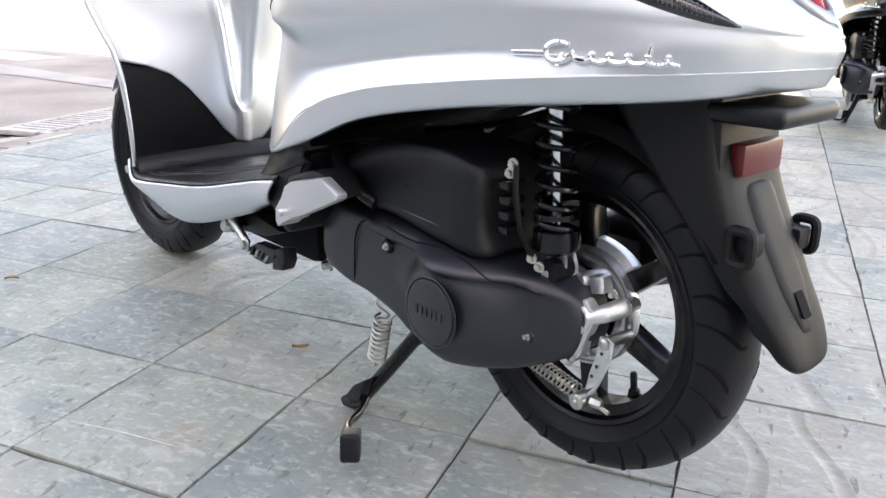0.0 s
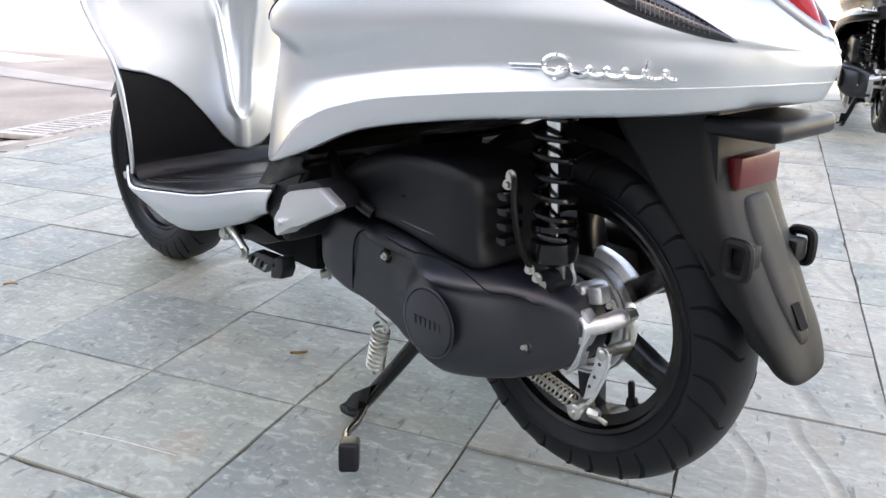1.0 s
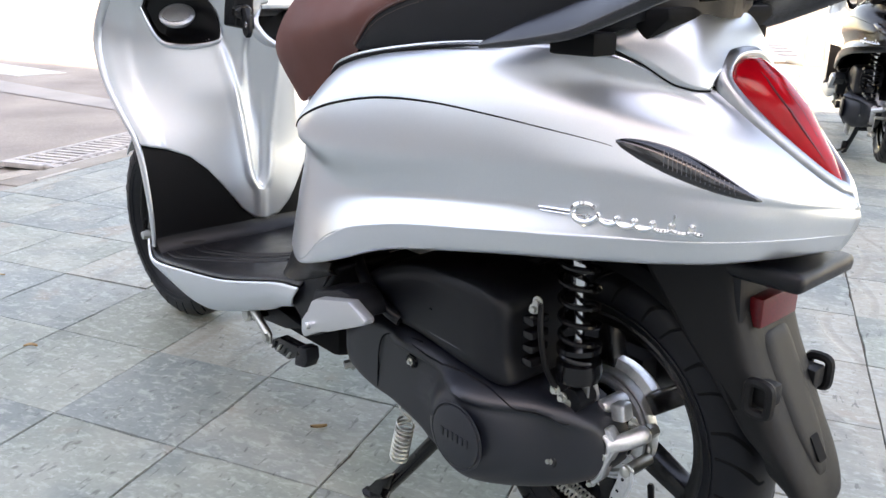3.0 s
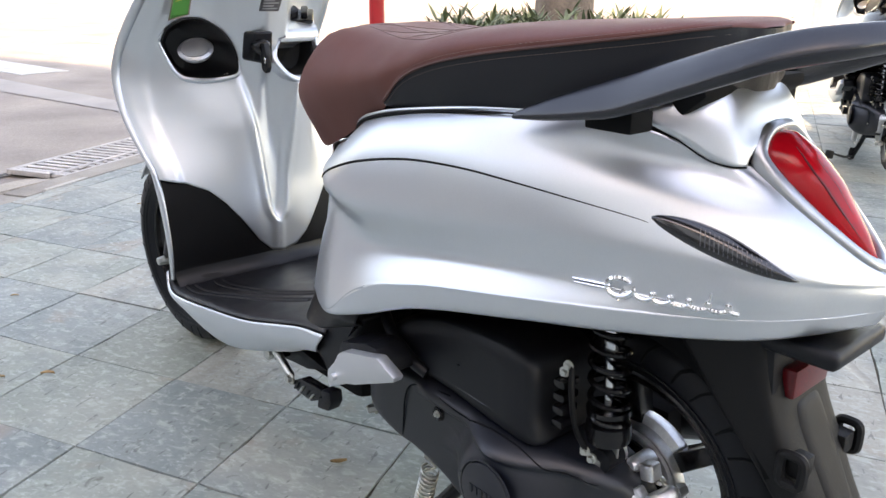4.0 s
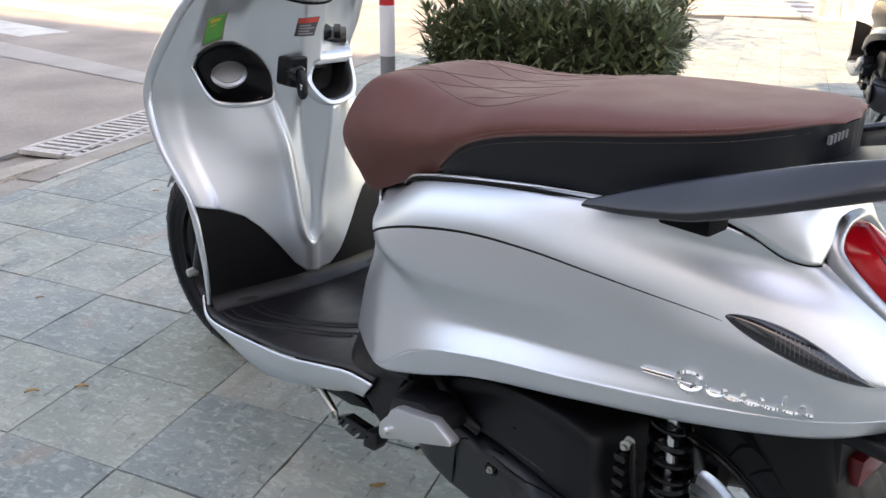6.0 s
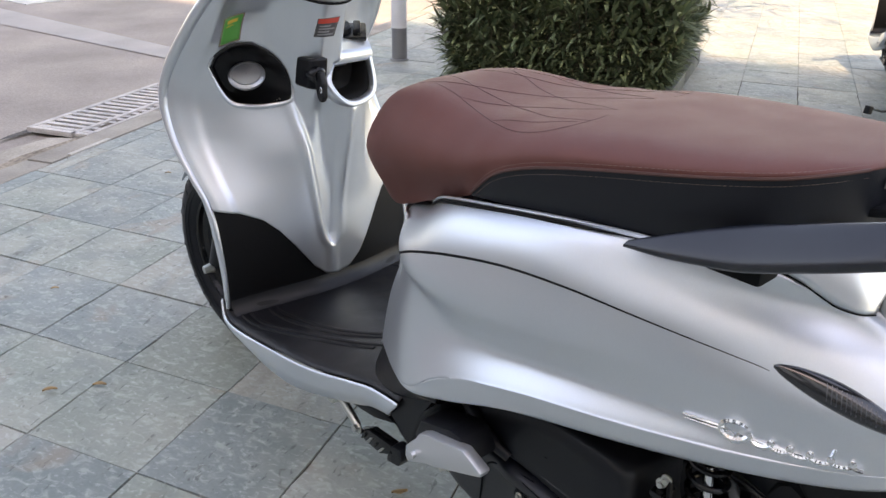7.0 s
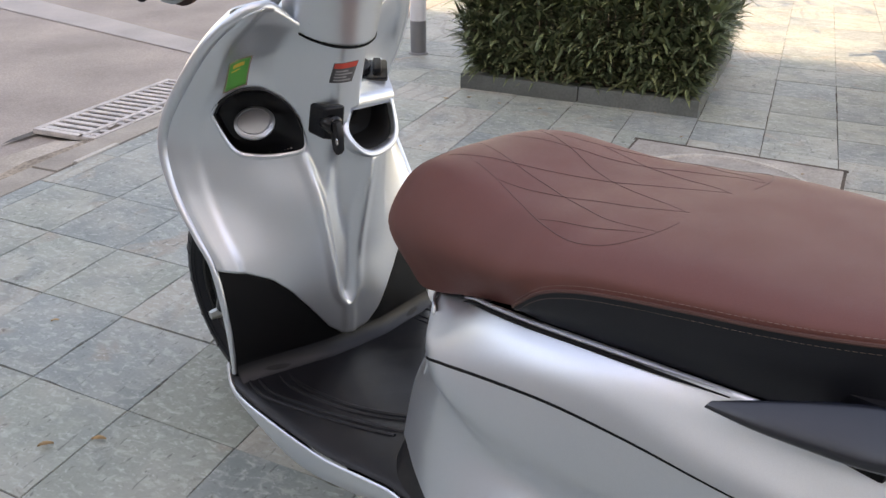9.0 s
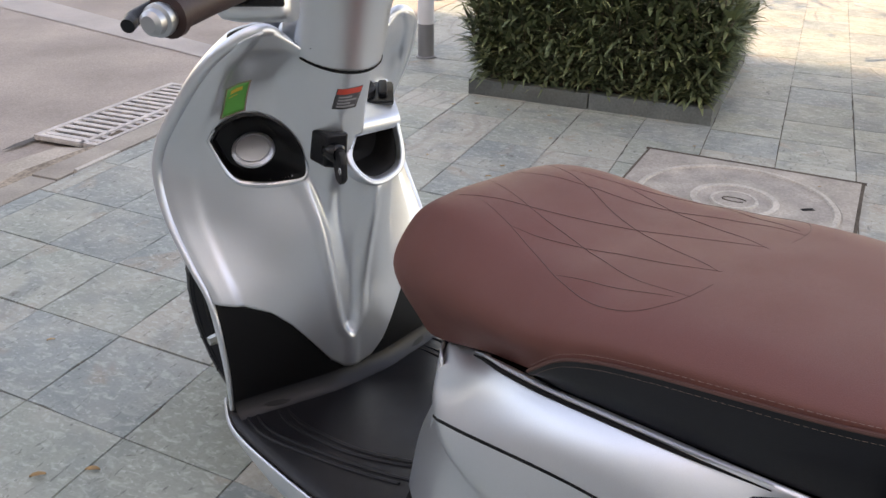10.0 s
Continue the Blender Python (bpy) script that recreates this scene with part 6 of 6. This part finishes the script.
    for k in range(5):
        a = 2 * math.pi * k / 5 + 0.4
        p0 = Vector((at.x + 0.06, at.y, 2.7))
        p3 = p0 + Vector((1.3 * math.cos(a), 1.3 * math.sin(a), 1.5 + 0.3 * math.sin(2 * a)))
        part("limb", tube([p0, p0.lerp(p3, 0.35) + Vector((0, 0, 0.15)), p0.lerp(p3, 0.7) + Vector((0, 0, 0.12)), p3], [0.075, 0.055, 0.035, 0.012], 10, 14), bark, tree)
        for n in range(260):
            c = p0.lerp(p3, rng.uniform(0.45, 1.1)) + Vector((rng.gauss(0, 0.33), rng.gauss(0, 0.33), rng.gauss(0.1, 0.28)))
            w = Vector((rng.gauss(0, 1), rng.gauss(0, 1), rng.gauss(-0.2, 0.5))).normalized()
            sd = w.cross(Vector((0, 0, 1))).normalized()
            i = len(crown_v)
            crown_v += [c[:], (c + w * 0.05 + sd * 0.025)[:], (c + w * 0.12)[:], (c + w * 0.05 - sd * 0.025)[:]]
            crown_f.append((i, i + 1, i + 2, i + 3))
    me = bpy.data.meshes.new("crown")
    me.from_pydata(crown_v, [], crown_f)
    me.materials.append(leaf_mat)
    cr = new("crown", me)
    cr.parent = tree


build_hedge()


def build_bollard():
    m = Matrix.Translation((-0.56, 5.16, 0))
    b = thing("bollard_post", m, "slim steel bollard in red, white and grey bands", "bollard")
    r = 0.046
    for nm, z0, z1, mat in (("grey_band", 0.0, 0.19, post_grey), ("white_band", 0.19, 0.485, post_white), ("red_band", 0.485, 0.80, post_red)):
        part(nm, lathe_z([(r, z0), (r, z1)]), mat, b)
    part("cap", lathe_z([(r, 0.80), (r * 0.9, 0.815), (0.001, 0.825)]), post_red, b)
    part("base_ring", lathe_z([(r + 0.012, 0.0), (r + 0.010, 0.008), (r, 0.010)]), post_grey, b)


def lathe_z(profile, seg=32):
    rows = [[(r * math.cos(a), r * math.sin(a), z) for r, z in profile] for a in np.linspace(0, 2 * math.pi, seg + 1)]
    return sheet(rows)


build_bollard()


def build_steel_post():
    p = thing("steel_post", Matrix.Translation((3.70, 8.98, 0)), "thick galvanised steel post bolted to a square foot plate", "post")
    part("foot_plate", box(-0.24, 0.24, -0.24, 0.24, 0.0, 0.045, 0.006), steel, p)
    part("shaft", lathe_z([(0.15, 0.045), (0.15, 3.2), (0.14, 6.0)]), steel, p)
    for k in range(8):
        a = 2 * math.pi * k / 8
        g = slab([(0.145, 0.045), (0.225, 0.045), (0.215, 0.07), (0.150, 0.33), (0.145, 0.33)], -0.008, 0.008)
        part("gusset", moved(g, Matrix.Rotation(a, 4, "Z")), steel, p)


build_steel_post()


def build_grate():
    at = KERB_A + KDIR * 1.85 + KOUT * 0.535
    m = Matrix.Translation((at.x, at.y, ROAD_Z + 0.006)) @ Matrix.Rotation(math.atan2(KDIR.y, KDIR.x), 4, "Z")
    g = thing("drain_grate", m, "worn pale cast-iron gutter grate with slanted bars, half silted", "drain grate")
    L, w, inner = 0.90, 0.345, 0.262
    # no real depth here: a dark slab paints the pit's shade
    part("pit", box(0.012, L - 0.012, -w + 0.012, -0.012, -0.008, 0.002), dark_void, g, "dark slab standing in for the shaded gutter pit")
    for y0, y1 in ((-0.026, 0.0), (-inner - 0.012, -inner + 0.012), (-w, -w + 0.020)):
        part("frame_bar", box(0, L, y0, y1, 0.000, 0.024, 0.003), iron, g)
    for x0, x1 in ((0, 0.026), (L - 0.026, L)):
        part("frame_bar", box(x0, x1, -w + 0.020, -0.026, 0.000, 0.024, 0.003), iron, g)
    n = 16
    for i in range(n):
        x = 0.052 + (L - 0.104) * i / (n - 1)
        b = box(-0.0145, 0.0145, -inner + 0.010, -0.024, 0.012, 0.021, 0.003)
        part("bar", moved(b, Matrix.Translation((x, 0, 0))), iron, g)
        b = box(-0.013, 0.013, -w + 0.018, -inner - 0.010, 0.010, 0.019, 0.003)
        part("bar", moved(b, Matrix.Translation((x + 0.006, 0, 0))), iron, g)
    rng = random.Random(21)
    for i in range(7):
        x = rng.uniform(0.02, L - 0.05)
        part("silt", moved(box(-0.035, 0.035, -0.028, 0.024, 0.004, 0.0165 + 0.004 * rng.random(), 0.004), Matrix.Translation((x, -w + 0.035, 0)) @ Matrix.Rotation(rng.uniform(-0.5, 0.5), 4, "Z")), soil, g, "dry silt caught in the slots")


build_grate()


def build_manhole():
    m = Matrix.Translation((0.683, 3.168, 0)) @ Matrix.Rotation(radians(-24.0), 4, "Z")
    cover_mat = material("worn_cover_concrete", (0.335, 0.31, 0.272), 0.8, grain=0.2, grain_size=110, stain=0.3, stain_size=9, bump=0.8, bump_size=90)
    g = thing("manhole_cover", m, "square concrete manhole frame with a round worn cover", "manhole cover")
    part("frame", box(-0.40, 0.385, -0.40, 0.40, -0.03, 0.005, 0.003), cover_mat, g, "pale concrete frame")
    for k, (x, y, lx, ly) in enumerate(((-0.008, 0.411, 0.82, 0.022), (-0.008, -0.405, 0.80, 0.010), (-0.405, 0, 0.010, 0.80), (0.391, 0, 0.012, 0.82))):
        part("frame_gap", box(x - lx / 2, x + lx / 2, y - ly / 2, y + ly / 2, -0.02, 0.0030), joint_mat, g)
    part("lid", lathe_z([(0.345, 0.004), (0.343, 0.009), (0.338, 0.012), (0.322, 0.012), (0.314, 0.007), (0.290, 0.006), (0.170, 0.007), (0.150, 0.013), (0.128, 0.013), (0.112, 0.007), (0.085, 0.008), (0.075, 0.013), (0.001, 0.013)], 64), cover_mat, g, "round worn cover with rings")
    worn = material("worn_ring_concrete", (0.44, 0.415, 0.365), 0.85, grain=0.2, grain_size=110, stain=0.25, stain_size=12, bump=0.6, bump_size=90)
    for r0, r1 in ((0.318, 0.342), (0.124, 0.152), (0.066, 0.082)):
        part("ring", lathe_z([(r0, 0.010), (r0 + 0.004, 0.0155), (r1 - 0.004, 0.0155), (r1, 0.010)], 64), worn, g, "pale worn raised ring")
    part("groove", tube([(0.040 * math.cos(a), 0.018 * math.sin(a), 0.0125) for a in np.linspace(0.2, 5.6, 24)], 0.0030, 6), joint_mat, g)
    part("groove", tube([(0.349 * math.cos(a), 0.349 * math.sin(a), 0.0045) for a in np.linspace(0, 6.283, 64)], 0.0022, 6), cover_mat, g)
    # lifting hole painted by a dark block instead of a shaded opening
    part("lifting_hole", moved(box(-0.022, 0.022, -0.010, 0.010, 0.000, 0.0075, 0.002), Matrix.Translation((0.235, 0.05, 0)) @ Matrix.Rotation(0.6, 4, "Z")), dark_void, g)


build_manhole()


def build_litter():
    rng = random.Random(9)
    spots = [(-1.030, 1.676), (-0.240, 1.390), (-0.93, 1.70)] + [(rng.uniform(-0.6, 1.2), rng.uniform(3.2, 4.4)) for _ in range(22)] + [(rng.uniform(-1.6, -1.0), rng.uniform(2.0, 3.2)) for _ in range(3)]
    for k, (x, y) in enumerate(spots):
        size = 0.015 if k < 3 else rng.uniform(0.006, 0.012)
        a = rng.uniform(0, 6.3)
        rows = []
        for u in np.linspace(0, 1, 6):
            w = 0.42 * math.sin(math.pi * min(u * 0.95 + 0.03, 1)) ** 0.8
            rows.append([(size * (2 * u - 1), size * w * v, 0.003 + 0.25 * size * abs(v) + 0.2 * size * math.sin(3 * u + a)) for v in (-1, 0, 1)])
        ob = part("fallen_leaf", moved(sheet(rows), Matrix.Translation((x, y, 0.001)) @ Matrix.Rotation(a, 4, "Z")), dead_leaf, None, thick=0.0006)
        tagged(ob, "small dry curled leaf lying on the paving", "leaf", "fallen leaves")


build_litter()


# a pale scratch across one stone
scratch = part("scratch_mark", tube([(-0.535, 1.120, 0.0004), (-0.453, 1.096, 0.0004), (-0.358, 1.061, 0.0004), (-0.282, 1.033, 0.0004)], [0.0005, 0.0013, 0.0011, 0.0005], 5, 20), white_line, pavement)


# ---------------------------------------------------------------- paving stones, each a piece
SKEW = 0.040                                            # the cross joints lean a little off the square
ROWS = [3.05, 4.10, 5.13, 6.17, 7.25, 8.30, 9.25, 10.25, 11.30, 12.38, 13.46, 14.55]   # courses past the third are laid wider


def course(j):
    return j + 0.02 if j < 3 else ROWS[j - 3] if j - 3 < len(ROWS) else ROWS[-1] + 1.08 * (j - 2 - len(ROWS))


def corner(i, j):
    v = course(j)
    return ORIGIN + U * (TILE * (i + 0.02 - SKEW * v)) + V * (TILE * v)


def build_paving():
    rng = random.Random(3)
    shapes = []
    for k in range(9):
        g = 0.0008 + 0.0010 * rng.random()
        w = TILE / 2 - g
        # a stone with a slightly broken outline
        ring = []
        for side in range(4):
            for i in range(6):
                q = Vector((-w + 2 * w * i / 6, -w - (rng.uniform(-0.0007, 0.0007) if i else 0.0), 0))
                if rng.random() < 0.06 and i:
                    q.y += rng.uniform(0.001, 0.004)
                ring.append(Matrix.Rotation(side * math.pi / 2, 4, "Z") @ q)
        ring = [Vector((q.x - SKEW * q.y, q.y, 0)) for q in ring]
        top = [q * (1 - 0.0008 / w) for q in ring]
        bm = sheet([[q + Vector((0, 0, -0.03)) for q in ring], [q + Vector((0, 0, -0.0022)) for q in ring], [q + Vector((0, 0, rng.uniform(-0.0005, 0.0003))) for q in top]], True)
        bm.verts.ensure_lookup_table()
        bm.faces.new([bm.verts[len(bm.verts) - len(ring) + i] for i in range(len(ring))])
        bmesh.ops.recalc_face_normals(bm, faces=bm.faces)
        for f in bm.faces:
            if f.normal.z < -0.5:
                f.normal_flip()
        me = bpy.data.meshes.new("tile")
        bm.to_mesh(me)
        bm.free()
        me.materials.append(tile_mats[(0, 1, 0, 2, 1, 0, 1, 2, 0)[k]])
        shapes.append(me)
    turn = math.atan2(U.y, U.x)
    far_v, far_f = [], []
    near_pave = []
    edge_tiles = []
    kn = KOUT
    for i in range(-44, 56):
        for j in range(-40, 30):
            c = (corner(i, j) + corner(i + 1, j + 1)) / 2
            if (c - KERB_A).dot(kn) > TILE * 0.70 or c.y > far_k.y - 0.25 - 0.08 * max(0.0, c.x) or c.y < near_k.y + 0.25 - 0.074 * (c.x - near_k.x) or c.x > 9.3:
                continue
            near = -1.9 < c.x < 1.75 and 0.55 < c.y < 4.75
            if (c - KERB_A).dot(kn) > -TILE * 0.72:
                if 0.2 < c.y < 7.0:
                    edge_tiles.append((c, rng.randrange(9), course(j + 1) - course(j)))
                elif c.y < 0.2:
                    edge_tiles.append((c, (5 * i + 2 * j) % 9, course(j + 1) - course(j)))
            elif near:
                near_pave.append(((c.x + 0.1) ** 2 + (c.y - 1.9) ** 2, i, j, c))
            else:
                far_v.append((i, j))
    near_pave.sort(key=lambda r: r[0])
    for r in near_pave[300:]:
        far_v.append((r[1], r[2]))
    for _, i, j, c in near_pave[:300]:
        pick = rng.randrange(9)
        if c.x > 0.15 and c.y < 2.6 and rng.random() < 0.6:
            pick = rng.choice((3, 7))
        ob = new("tile", shapes[pick])
        ob.matrix_world = Matrix.Translation((c.x, c.y, rng.uniform(-0.0012, 0.0012))) @ Matrix.Rotation(turn + rng.choice((0, 1)) * math.pi + rng.uniform(-0.003, 0.003), 4, "Z") @ Matrix.Rotation(rng.uniform(-0.004, 0.004), 4, "X") @ Matrix.Diagonal((1, course(j + 1) - course(j), 1, 1))
        ob.parent = pavement
    # stones along the kerb are cut to its line
    for c, pick, tall in edge_tiles:
        bm = bmesh.new()
        bm.from_mesh(shapes[pick])
        moved(bm, Matrix.Translation(c) @ Matrix.Rotation(turn, 4, "Z") @ Matrix.Diagonal((1, tall, 1, 1)))
        cut = KERB_A - KOUT * 0.006
        r = bmesh.ops.bisect_plane(bm, geom=bm.verts[:] + bm.edges[:] + bm.faces[:], plane_co=cut, plane_no=KOUT, clear_outer=True)
        if len(bm.faces) < 3:
            bm.free()
            continue
        bmesh.ops.holes_fill(bm, edges=bm.edges)
        moved(bm, Matrix.Translation(-c))
        me = bpy.data.meshes.new("tile")
        bm.to_mesh(me)
        bm.free()
        me.materials.append(shapes[pick].materials[0])
        ob = new("tile", me)
        ob.location = c
        ob.parent = pavement
    verts, faces, mats = [], [], []
    for i, j in far_v:
        quad = [corner(i, j), corner(i + 1, j), corner(i + 1, j + 1), corner(i, j + 1)]
        mid = sum(quad, Vector()) / 4
        if (mid - KERB_A).dot(kn) > -TILE * 0.70:
            continue
        n = len(verts)
        z = rng.uniform(-0.001, 0.001)
        for shrink, h in ((0.0016, z), (0.0006, -0.006)):
            for q in quad:
                p = q + (mid - q).normalized() * shrink
                verts.append((p.x, p.y, h))
        faces.append((n, n + 1, n + 2, n + 3))
        for k in range(4):
            faces.append((n + k, n + 4 + k, n + 4 + (k + 1) % 4, n + (k + 1) % 4))
        mats += [rng.randrange(3)] * 5
    me = bpy.data.meshes.new("paving_rest")
    me.from_pydata(verts, [], faces)
    for m in tile_mats:
        me.materials.append(m)
    me.polygons.foreach_set("material_index", mats)
    rest = tagged(new("paving_rest", me), kind="stuff")
    rest.parent = pavement


build_paving()
